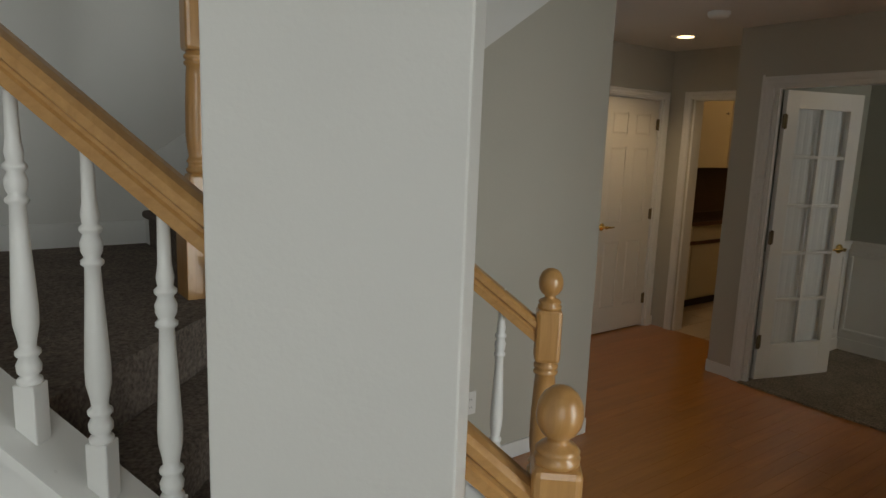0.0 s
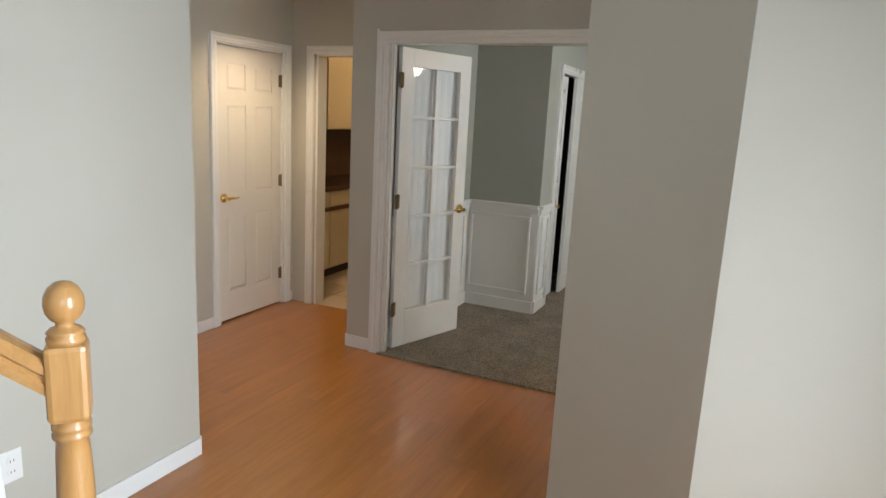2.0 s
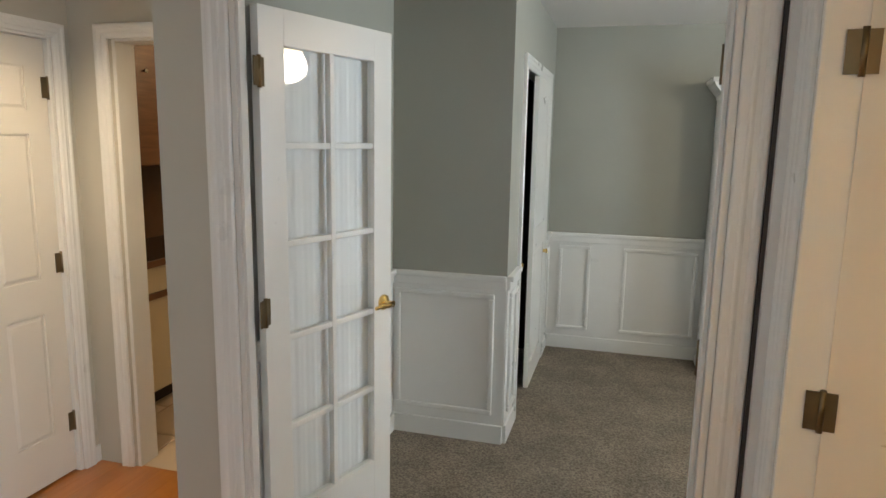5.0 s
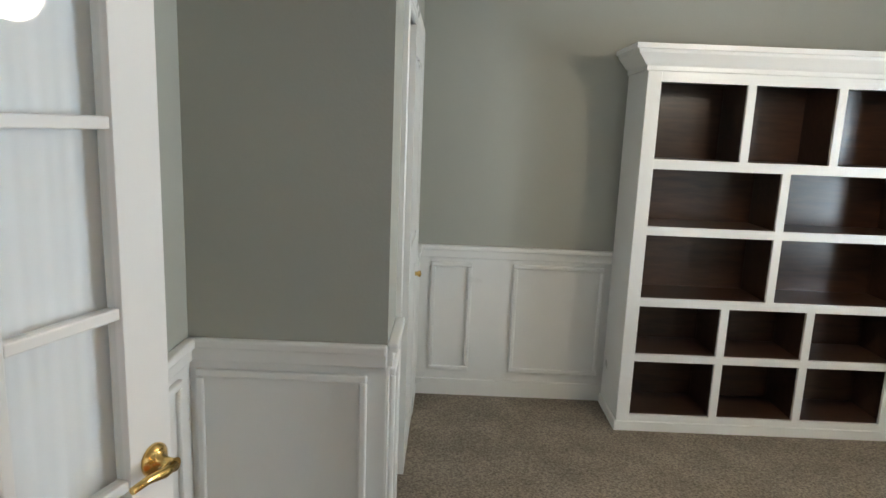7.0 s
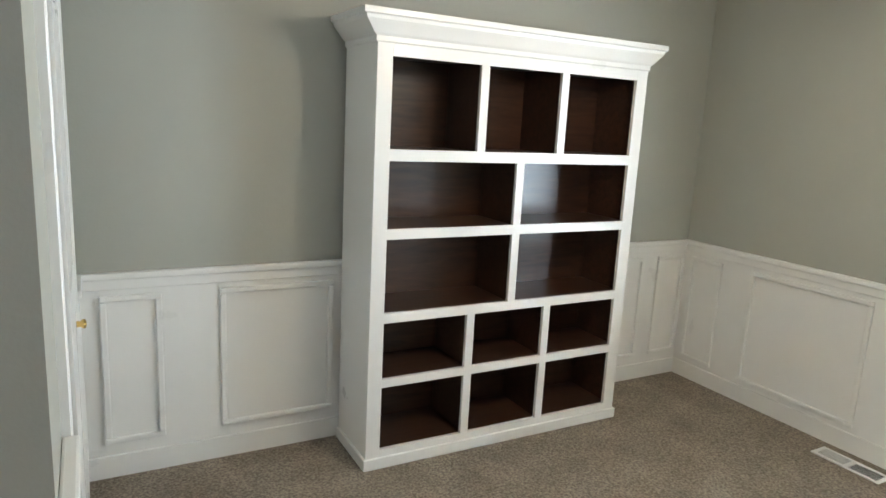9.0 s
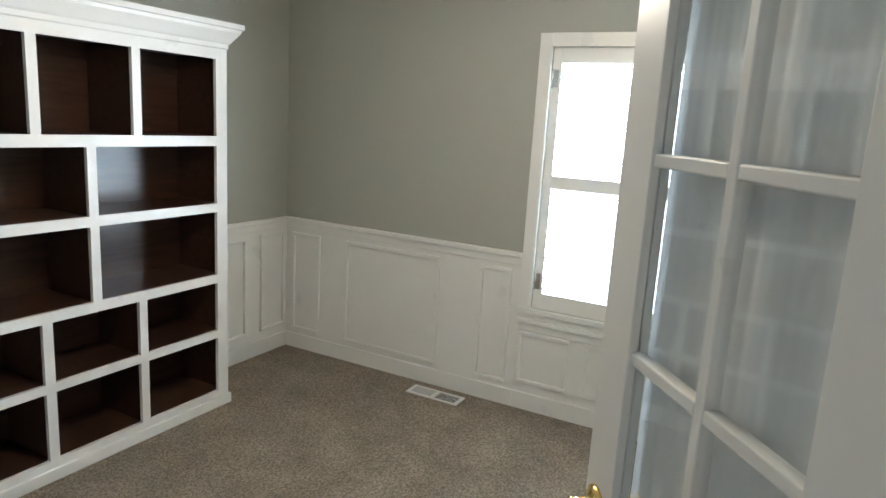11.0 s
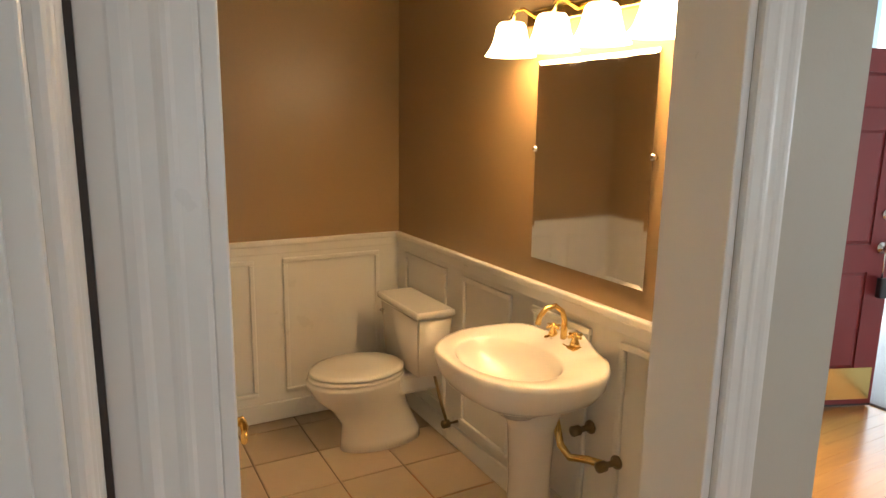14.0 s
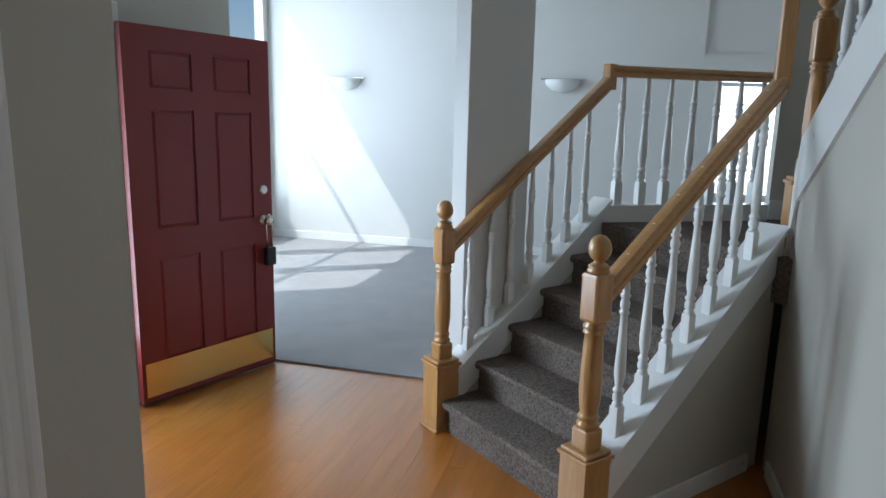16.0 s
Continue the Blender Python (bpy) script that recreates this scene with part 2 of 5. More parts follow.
def lathe(bm, profile, m=None, seg=16, squash=(1, 1)):
    rings = []
    for r, z in profile:
        rings.append([bm.verts.new((r * math.cos(2 * math.pi * k / seg) * squash[0], r * math.sin(2 * math.pi * k / seg) * squash[1], z)) for k in range(seg)])
    for a, b in zip(rings, rings[1:]):
        for k in range(seg):
            f = bm.faces.new((a[k], a[(k + 1) % seg], b[(k + 1) % seg], b[k]))
            f.smooth = True
    bm.faces.new(rings[0][::-1])
    bm.faces.new(rings[-1])
    vs = [v for r in rings for v in r]
    if m is not None:
        bmesh.ops.transform(bm, matrix=m, verts=vs)
    return vs


def loft(bm, loops, close=True, m=None):
    rings = [[bm.verts.new(p) for p in lp] for lp in loops]
    n = len(rings[0])
    for a, b in zip(rings, rings[1:]):
        for k in range(n):
            f = bm.faces.new((a[k], a[(k + 1) % n], b[(k + 1) % n], b[k]))
            f.smooth = True
    if close:
        bm.faces.new(rings[0][::-1])
        bm.faces.new(rings[-1])
    vs = [v for r in rings for v in r]
    if m is not None:
        bmesh.ops.transform(bm, matrix=m, verts=vs)
    return vs


def prism(bm, pts, z0, z1, m=None):
    """An upright prism over a polygon of (x, y)."""
    lo = [bm.verts.new((x, y, z0)) for x, y in pts]
    hi = [bm.verts.new((x, y, z1)) for x, y in pts]
    n = len(pts)
    for k in range(n):
        bm.faces.new((lo[k], lo[(k + 1) % n], hi[(k + 1) % n], hi[k]))
    bm.faces.new(lo[::-1])
    bm.faces.new(hi)
    if m is not None:
        bmesh.ops.transform(bm, matrix=m, verts=lo + hi)
    bmesh.ops.recalc_face_normals(bm, faces=bm.faces[:])
    return lo + hi


def tube(bm, pts, r, seg=10):
    """A round bar along a line of points."""
    loops = []
    for i, p in enumerate(pts):
        p = Vector(p)
        d = (Vector(pts[min(i + 1, len(pts) - 1)]) - Vector(pts[max(i - 1, 0)])).normalized()
        u = d.orthogonal().normalized() if i == 0 else (u - d * u.dot(d)).normalized()
        w = d.cross(u)
        rr = r[i] if isinstance(r, (list, tuple)) else r
        loops.append([p + (u * math.cos(2 * math.pi * k / seg) + w * math.sin(2 * math.pi * k / seg)) * rr for k in range(seg)])
    return loft(bm, loops)


def mesh_of(name, bm, material):
    me = bpy.data.meshes.new(name)
    bmesh.ops.recalc_face_normals(bm, faces=bm.faces[:])
    bm.to_mesh(me)
    bm.free()
    me.materials.append(material)
    return me


def part(name, bm, material, parent=None, label=""):
    ob = new(name, mesh_of(name, bm, material))
    if parent is not None:
        ob.parent = parent
    return tagged(ob, label)


def setting(name, bm, material, label, category):
    return tagged(part(name, bm, material), label, category, kind="structure")


def thing(name, label, category, m=None, group=""):
    ob = new(name)
    ob.empty_display_size = 0.1
    if m is not None:
        ob.matrix_world = m
    return tagged(ob, label, category, group)


def B(*boxes, bevel=0.0, m=None):
    bm = bmesh.new()
    for b in boxes:
        box(bm, *b, m=m, bevel=bevel)
    return bm


H = 2.44     # ceiling of hall, office and powder room
HI = 4.9     # ceiling of foyer and living room
T = 0.05     # office face of the wall round the french doors

# ---- the large structure ----
WX = 1.64    # hall face of the powder-room wall
setting("ground", B((-60, 60, -60, 60, -0.5, -0.2)), GROUND, "pale concrete ground outside the house", "ground")
setting("subfloor", B((-2.6, 5.42, -8.5, 5.2, -0.2, -0.016)), RUBBER_AND_SHADE, "dark subfloor beneath the boards and carpets", "floor")

FX0, FX1 = 0.088, 1.512  # french door opening
CX, CY = 0.705, 1.455     # corner of the closet block
OX, OY = 4.245, 3.25      # far corner of the office


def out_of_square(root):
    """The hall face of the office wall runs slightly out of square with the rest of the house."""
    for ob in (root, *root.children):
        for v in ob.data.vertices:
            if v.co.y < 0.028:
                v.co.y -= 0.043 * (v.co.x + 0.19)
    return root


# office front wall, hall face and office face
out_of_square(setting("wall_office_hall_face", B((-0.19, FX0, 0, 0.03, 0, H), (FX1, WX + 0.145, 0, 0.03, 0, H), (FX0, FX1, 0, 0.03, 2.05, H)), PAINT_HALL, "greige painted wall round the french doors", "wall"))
setting("wall_office_front", B((0.08, FX0, 0.03, T, 0, H), (FX1, 4.37, 0.03, T, 0, H), (FX0, FX1, 0.03, T, 2.05, H)), PAINT_OFFICE, "sage grey painted office wall with double door opening", "wall")
setting("wall_hall_corner", B((-0.19, -0.06, 0.03, 0.69, 0, H)), PAINT_HALL, "greige painted corner beside the kitchen doorway", "wall")
setting("wall_office_left", B((-0.06, 0.08, 0.03, CY, 0, H)), PAINT_OFFICE, "sage grey painted wall with white wainscot", "wall")
# closet block that juts into the office, with the sliding-door opening in its side
CL0, CL1 = 1.83, 2.89
setting("wall_closet_front", B((-0.06, CX, CY, CY + 0.1, 0, H)), PAINT_OFFICE, "sage grey painted closet wall above wainscot", "wall")
setting("wall_closet_side", B((CX - 0.1, CX, CY + 0.1, CL0, 0, H), (CX - 0.1, CX, CL1, OY, 0, H), (CX - 0.1, CX, CL0, CL1, 2.02, H)), PAINT_OFFICE, "sage grey painted wall with a sliding closet door", "wall")
setting("closet_interior", B((-0.06, 0.0, CY + 0.1, 3.22, 0, H), (0.0, CX - 0.11, 3.1, 3.2, 0, H)), DARK, "closet interior painted near-black for its unlit shade", "wall")
setting("wall_office_back", B((-0.06, OX + 0.12, OY, OY + 0.12, 0, H)), PAINT_OFFICE, "sage grey painted wall with white wainscot", "wall")
WY0, WY1, WZ0, WZ1 = 0.47, 1.445, 0.62, 2.04
setting("wall_office_window", B((OX, OX + 0.12, 0.12, WY0, 0, H), (OX, OX + 0.12, WY1, OY, 0, H), (OX, OX + 0.12, WY0, WY1, 0, WZ0), (OX, OX + 0.12, WY0, WY1, WZ1, H)), PAINT_OFFICE, "sage grey painted wall with a shuttered window", "wall")
# panelled-door wall, angled wall, kitchen doorway wall
D0, D1 = -0.155, 0.592
setting("wall_panel_door", B((-1.32, -1.2, -0.48, D0, 0, H), (-1.32, -1.2, D1, 0.81, 0, H), (-1.32, -1.2, D0, D1, 2.04, H)), PAINT_HALL, "greige painted wall round a white door", "wall")
bm = bmesh.new()
prism(bm, [(-1.2, -0.48), (-1.5, -0.78), (-1.5, -0.65), (-1.32, -0.46)], 0, H)
setting("wall_angled_hall", bm, PAINT_HALL, "greige angled hall wall with light switch", "wall")
setting("wall_hall_north", B((-2.5, -1.5, -0.78, -0.66, 0, H)), PAINT_HALL, "greige hall wall", "wall")
setting("wall_kitchen_doorway", B((-1.2, -0.97, 0.69, 0.81, 0, H), (-0.19, -0.06, 0.69, 0.81, 0, H), (-0.97, -0.19, 0.69, 0.81, 2.04, H)), PAINT_HALL, "greige wall with a cased kitchen doorway", "wall")
setting("wall_kitchen", B((-2.05, -1.95, 0.6, 4.2, 0, H), (-1.95, -0.06, 4.1, 4.2, 0, H), (-0.16, -0.06, 0.81, 4.1, 0, H), (-1.95, -1.32, 0.6, 0.7, 0, H)), PAINT_HALL, "beige painted kitchen wall", "wall")
setting("wall_behind_panel_door", B((-2.5, -2.4, -0.6, 0.6, 0, H), (-2.4, -1.34, 0.5, 0.59, 0, H)), DARK, "walls painted near-black as unlit space behind the closed door", "wall")
# wall beside the stairs, under the upper flight
bm = bmesh.new()
lo = [(-3.60, 0.0), (-1.6, 0.0), (-1.6, 2.66), (-3.54, 1.34), (-3.60, 1.20)]
a = [bm.verts.new((-0.07, y, z)) for y, z in lo]
b = [bm.verts.new((0.05, y, z)) for y, z in lo]
bm.faces.new(a)
bm.faces.new(b[::-1])
for k in range(5):
    bm.faces.new((a[k], b[k], b[(k + 1) % 5], a[(k + 1) % 5]))
setting("wall_beside_stairs", bm, PAINT_HALL, "pale greige wall under the upper stair flight", "wall")
setting("wall_hall_south", B((-2.5, 0.05, -1.60, -1.48, 2.5, HI), (-2.5, -0.07, -1.72, -1.6, 0, HI), (-0.07, 0.05, -1.6, -1.48, 2.44, 2.7), (0.05, 2.4, -1.6, -1.48, 2.44, HI)), PAINT_HALL, "greige wall above the hall opening", "wall")
setting("wall_stair_west", B((-1.37, -1.25, -5.07, -1.72, 0, HI)), PAINT_LIVING, "pale grey wall behind the stair landing", "wall")
setting("wall_landing_south", B((-1.25, -0.12, -5.07, -4.95, 0, HI), (-2.5, -1.37, -5.07, -4.95, 0, HI)), PAINT_HALL, "greige wall at the end of the landing rail", "wall")
# powder room
P0, P1 = -1.03, -0.21
CHY = -1.345  # corner of the angled foyer wall
PX, PY = 4.315, -1.66
setting("wall_powder_hall_face", B((WX, WX + 0.06, P1, 0, 0, H), (WX, WX + 0.06, CHY, P0, 0, H), (WX, WX + 0.06, P0, P1, 2.05, H)), PAINT_HALL, "greige painted wall round the powder room door", "wall")
setting("wall_powder_door", B((WX + 0.06, WX + 0.145, P1, -0.06, 0, H), (WX + 0.06, WX + 0.145, CHY, P0, 0, H), (WX + 0.06, WX + 0.145, P0, P1, 2.05, H)), PAINT_POWDER, "brown painted powder room wall", "wall")
setting("wall_powder_mirror", B((2.10, PX + 0.12, PY - 0.06, PY, 0, H)), PAINT_POWDER, "brown painted wall behind the sink", "wall")
setting("wall_powder_far", B((PX, PX + 0.12, PY, -0.06, 0, H)), PAINT_POWDER, "brown painted wall beside the toilet", "wall")
setting("wall_powder_north", B((WX + 0.145, PX + 0.12, -0.06, -0.001, 0, H)), PAINT_POWDER, "brown painted wall of the powder room", "wall")
bm = bmesh.new()
prism(bm, [(WX, CHY), (2.17, -1.81), (2.17, -1.69), (WX + 0.13, CHY)], 0, HI)
setting("wall_angled_foyer", bm, PAINT_HALL, "greige angled wall between foyer and powder room", "wall")
setting("wall_foyer_north", B((2.17, 3.47, -1.81, -1.725, 0, HI)), PAINT_HALL, "pale greige foyer wall", "wall")
FD0, FD1 = -3.26, -2.33
setting("wall_front_door", B((3.35, 3.47, FD1, -1.81, 0, HI), (3.35, 3.47, -4.37, FD0, 0, HI), (3.35, 3.47, FD0, FD1, 2.08, HI)), PAINT_HALL, "greige wall with the front door opening", "wall")
# living room
setting("wall_living_north", B((3.47, 5.42, -4.37, -4.25, 0, HI)), PAINT_LIVING, "pale living room wall", "wall")
LW = [(-8.2, -6.9), (-6.75, -5.75), (-5.6, -4.6)]
bx = [(5.3, 5.42, -8.42, LW[0][0], 0, HI), (5.3, 5.42, LW[2][1], -4.37, 0, HI), (5.3, 5.42, LW[0][0], LW[2][1], 0, 0.55), (5.3, 5.42, LW[0][0], LW[2][1], 3.5, HI)]
bx += [(5.3, 5.42, LW[0][1], LW[1][0], 0.55, 3.5), (5.3, 5.42, LW[1][1], LW[2][0], 0.55, 3.5)]
setting("wall_living_east", B(*bx), PAINT_LIVING, "pale living room wall with tall windows", "wall")
VX0, VX1, VZ0, VZ1 = -0.85, -0.17, 0.84, 2.08
setting("wall_living_south", B((VX1, 5.3, -8.42, -8.3, 0, 2.38), (0.0, 5.3, -8.42, -8.3, 2.38, HI), (-2.5, VX0, -8.42, -8.3, 0, 2.38), (VX0, VX1, -8.42, -8.3, 0, VZ0), (VX0, VX1, -8.42, -8.3, VZ1, 2.38), (-2.5, 0.0, -8.42, -8.345, 2.38, HI)), PAINT_LIVING, "tall pale wall with wall sconces and a plant ledge", "wall")
# the opening at the hall end holds the added window
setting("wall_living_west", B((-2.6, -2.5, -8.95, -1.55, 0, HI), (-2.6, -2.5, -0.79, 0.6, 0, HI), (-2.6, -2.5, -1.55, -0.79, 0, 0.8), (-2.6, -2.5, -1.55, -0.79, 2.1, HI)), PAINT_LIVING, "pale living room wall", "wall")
# ceilings
setting("ceiling_low", B((-2.6, 1.78, -1.48, 0.0, H, H + 0.1), (-2.6, 4.4, 0.0, 4.2, H, H + 0.1), (WX + 0.16, PX + 0.12, -1.78, 0.0, H, H + 0.1)), CEIL, "pale textured low ceiling", "ceiling")
setting("ceiling_high", B((-2.6, 5.5, -9.0, -1.48, HI, HI + 0.1)), CEIL, "white ceiling high above the foyer", "ceiling")
# floors
setting("carpet_office", B((0.08, OX, -0.045, OY, -0.016, 0.014)), CARPET, "taupe cut-pile office carpet", "carpet")
setting("carpet_living", B((-2.5, 5.3, -8.3, -4.125, -0.016, 0.012)), LR_CARPET, "grey cut-pile living room carpet", "carpet")
FLOOR = setting("floor_foyer", B((-2.5, 3.47, -4.12, 0.69, -0.016, -0.0012)), FLOOR_WOOD, "honey-stained maple strip floor", "floor")
PTILE = setting("floor_powder", B((WX + 0.0, PX, -1.95, -0.06, -0.016, -0.003)), GROUT, "beige ceramic tile floor with dark grout", "floor")
KTILE = setting("floor_kitchen", B((-2.5, -0.16, 0.70, 4.1, -0.016, -0.003)), GROUT, "beige ceramic tile kitchen floor", "floor")
# Unseen slab, added only to keep direct sun off the foyer floor.
setting("porch_roof", B((3.48, 5.6, -4.2, -1.80, 2.55, 2.65), (4.48, 5.6, -1.80, -0.7, 2.55, 2.65)), CEIL, "unseen slab added to block sun at the front door", "roof")
# backdrops outside the windows
setting("backdrop_east", B((7.6, 7.7, -1.0, 4.0, -0.2, 3.4)), OUTSIDE, "overexposed daylight outside the office window", "backdrop")
setting("backdrop_south", B((-4.0, 2.5, -10.3, -10.2, -0.2, 2.2)), OUTSIDE, "overexposed daylight outside the living room window", "backdrop")


# ---- trim ----
def casing_bars(name, bars, label):
    """A head board with two side boards as its parts; each board is a stepped moulding."""
    root = None
    for k, pieces in enumerate(bars):
        bm = bmesh.new()
        for q in pieces:
            box(bm, *q, bevel=0.003)
        if root is None:
            root = setting(name, bm, WHITE, label, "trim")
        else:
            part("side_casing", bm, WHITE, root)
    return root


CASING = ((0, 0), (0, 0.017), (0.05, 0.0205), (0.12, 0.0215), (0.22, 0.021), (0.29, 0.019), (0.33, 0.0172), (0.5, 0.0168), (0.55, 0.0178), (0.6, 0.0185), (0.66, 0.018), (0.71, 0.0158), (0.92, 0.0140), (0.98, 0.011), (1, 0.006), (1, 0))


def casing(name, a0, a1, top, w, place):
    """Mitred moulded boards round an opening from a0 to a1; place(along, depth, z) gives the point."""
    root = None
    outer = [(w * (1 - u), d) for u, d in CASING]
    head = [[place(a0 - o, d, top + o) for o, d in outer], [place(a1 + o, d, top + o) for o, d in outer]]
    left = [[place(a0 - o, d, 0) for o, d in outer], [place(a0 - o, d, top + o) for o, d in outer]]
    right = [[place(a1 + o, d, 0) for o, d in outer], [place(a1 + o, d, top + o) for o, d in outer]]
    for loops in (head, left, right):
        bm = bmesh.new()
        loft(bm, loops)
        for f in bm.faces:
            f.smooth = False
        if root is None:
            root = setting(name, bm, WHITE, "white moulded door casing", "trim")
        else:
            part("side_casing", bm, WHITE, root)
    return root


def casing_x(name, x0, x1, y, out, top, w=0.075):
    """Door casing on a wall that runs along x; out: -1 or 1, the side it stands proud of."""
    return casing(name, x0, x1, top, w, lambda a, d, z: (a, y + out * d, z))


def casing_y(name, y0, y1, x, out, top, w=0.075):
    """Door casing on a wall that runs along y."""
    return casing(name, y0, y1, top, w, lambda a, d, z: (x + out * d, a, z))


def jamb_x(name, x0, x1, ya, yb, top):
    return casing_bars(name, ([(x0 + 0.02, x1 - 0.02, ya, yb, top - 0.02, top)], [(x0, x0 + 0.02, ya, yb, 0, top)], [(x1 - 0.02, x1, ya, yb, 0, top)]), "white door jamb")


def jamb_y(name, y0, y1, xa, xb, top):
    return casing_bars(name, ([(xa, xb, y0 + 0.02, y1 - 0.02, top - 0.02, top)], [(xa, xb, y0, y0 + 0.02, 0, top)], [(xa, xb, y1 - 0.02, y1, 0, top)]), "white door jamb")


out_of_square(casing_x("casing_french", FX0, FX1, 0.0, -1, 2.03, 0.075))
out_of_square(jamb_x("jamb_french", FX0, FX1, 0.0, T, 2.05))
jf = bpy.data.objects["jamb_french"]
part("door_stop", B((FX1 - 0.032, FX1 - 0.0205, -0.05, 0.004, 0, 2.03), bevel=0.002), WHITE, jf)
part("door_stop", B((FX0 + 0.0205, FX0 + 0.032, -0.008, 0.028, 0, 2.03), bevel=0.002), WHITE, jf)
casing_x("casing_french_inside", FX0, FX1, T, 1, 2.04, 0.03)
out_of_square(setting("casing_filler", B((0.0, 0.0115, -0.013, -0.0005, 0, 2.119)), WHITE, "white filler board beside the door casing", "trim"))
setting("corner_post", B((1.5975, 1.6395, -0.127, -0.1045, 0, 2.12)), WHITE, "white corner board between two door casings", "trim")
# Dark solid strip painted as the shadow in the slit between the casings.
setting("corner_gap", B((1.5885, 1.6395, -0.104, -0.078, 0.0, 2.12)), RUBBER_AND_SHADE, "dark strip painted as the shadow between two door casings", "trim")
casing_y("casing_panel_door", D0, D1, -1.2, 1, 2.03, 0.06)
jamb_y("jamb_panel_door", D0, D1, -1.32, -1.2, 2.04)
casing_x("casing_kitchen", -0.985, -0.19 - 0.065, 0.69, -1, 2.03, 0.065)
jamb_x("jamb_kitchen", -0.97, -0.19, 0.69, 0.81, 2.04)
casing_y("casing_powder", P0, P1, WX, -1, 2.04, 0.09)
casing_y("casing_powder_inside", P0, P1, WX + 0.145, 1, 2.04, 0.075)
jamb_y("jamb_powder", P0, P1, WX, WX + 0.145, 2.05)
casing_y("casing_front_door", FD0, FD1, 3.35, -1, 2.07, 0.08)
jamb_y("jamb_front_door", FD0, FD1, 3.35, 3.47, 2.08)
casing_y("casing_closet", CL0, CL1, CX, 1, 2.01, 0.07)


def run_board(name, pts, h, d, label, cat="baseboard", material=None, z0=0.0, top_lip=0.0):
    """A skirting or rail along a line of plan points; it stands proud on the left side of the way."""
    bm = bmesh.new()
    for (xa, ya), (xb, yb) in zip(pts, pts[1:]):
        a = math.atan2(yb - ya, xb - xa)
        ln = math.hypot(xb - xa, yb - ya)
        m = Matrix.Translation((xa, ya, 0)) @ Matrix.Rotation(a, 4, "Z")
        box(bm, 0, ln, 0, d, z0, z0 + h, m=m, bevel=0.003)
        if top_lip:
            box(bm, 0, ln, 0, d + top_lip, z0 + h - 0.02, z0 + h, m=m, bevel=0.004)
    return setting(name, bm, material or WHITE, label, cat)


BASE = "white painted baseboard"
run_board("baseboard_stair_wall", [(0.05, -3.50), (0.05, -1.6)][::-1], 0.085, 0.013, BASE)
run_board("baseboard_hall_return", [(0.05, -1.6), (-2.4, -1.6)][::-1], 0.085, 0.013, BASE)
run_board("baseboard_angled_hall", [(-1.2, -0.48), (-1.5, -0.78)], 0.085, 0.013, BASE)
run_board("baseboard_panel_wall", [(-1.2, D0 - 0.06), (-1.2, -0.48)], 0.085, 0.013, BASE)
run_board("baseboard_panel_wall_end", [(-1.2, 0.69), (-1.2, D1 + 0.06)], 0.085, 0.013, BASE)
run_board("baseboard_hall_corner", [(0.03, 0.0), (-0.19, 0.0)], 0.085, 0.013, BASE)
run_board("baseboard_hall_side", [(-0.19, 0.0), (-0.19, 0.69)], 0.085, 0.013, BASE)
run_board("baseboard_powder_outside", [(WX, P0 - 0.092), (WX, CHY)][::-1], 0.085, 0.013, BASE)
run_board("baseboard_angled_foyer", [(WX, CHY), (2.17, -1.81)][::-1], 0.085, 0.013, BASE)
run_board("baseboard_foyer_north", [(2.17, -1.81), (3.35, -1.81)][::-1], 0.085, 0.013, BASE)
run_board("baseboard_living_south", [(-2.5, -8.3), (5.3, -8.3)], 0.10, 0.014, BASE, z0=0.01)


def wainscot(name, xa, ya, xb, yb, top, panels, zlo=0.17, zhi=None):
    """White panelling along a line of the plan, proud on its left side. panels: (start, end) along it."""
    a = math.atan2(yb - ya, xb - xa)
    ln = math.hypot(xb - xa, yb - ya)
    m = Matrix.Translation((xa, ya, 0)) @ Matrix.Rotation(a, 4, "Z")
    zhi = zhi or top - 0.10
    bm = bmesh.new()
    box(bm, 0, ln, 0, 0.006, 0.01, top - 0.02, m=m)
    root = tagged(part(name, bm, WHITE), "white painted wainscot panelling with raised mouldings", "wainscot", kind="structure")
    bm = bmesh.new()
    box(bm, 0, ln, 0.006, 0.020, 0.01, 0.115, m=m, bevel=0.004)
    part("baseboard", bm, WHITE, root)
    bm = bmesh.new()
    box(bm, 0, ln, 0.0, 0.018, top - 0.075, top - 0.02, m=m, bevel=0.004)
    box(bm, 0, ln, 0.0, 0.034, top - 0.030, top, m=m, bevel=0.007)
    part("chair_rail", bm, WHITE, root)
    for s, e in panels:
        bm = bmesh.new()
        w = 0.026
        for (u0, u1, z0, z1) in ((s, e, zlo, zlo + w), (s, e, zhi - w, zhi), (s, s + w, zlo + w, zhi - w), (e - w, e, zlo + w, zhi - w)):
            box(bm, u0, u1, 0.006, 0.023, z0, z1, m=m, bevel=0.006)
        part("panel_moulding", bm, WHITE, root)
    return root


wainscot("wainscot_office_left", 0.08, CY, 0.08, 0.09, 0.93, [(0.10, 1.08)])
wainscot("wainscot_closet_front", CX, CY, 0.08, CY, 0.93, [(0.06, 0.60)])
wainscot("wainscot_closet_side", CX, CL0 - 0.07, CX, CY, 0.93, [(0.05, 0.25)])
wainscot("wainscot_closet_end", CX, OY, CX, CL1 + 0.07, 0.93, [(0.05, 0.24)])
wainscot("wainscot_office_back", OX, OY, CX, OY, 0.93, [(0.03, 0.265), (0.385, 0.80), (2.44, 2.97), (3.21, 3.45)])
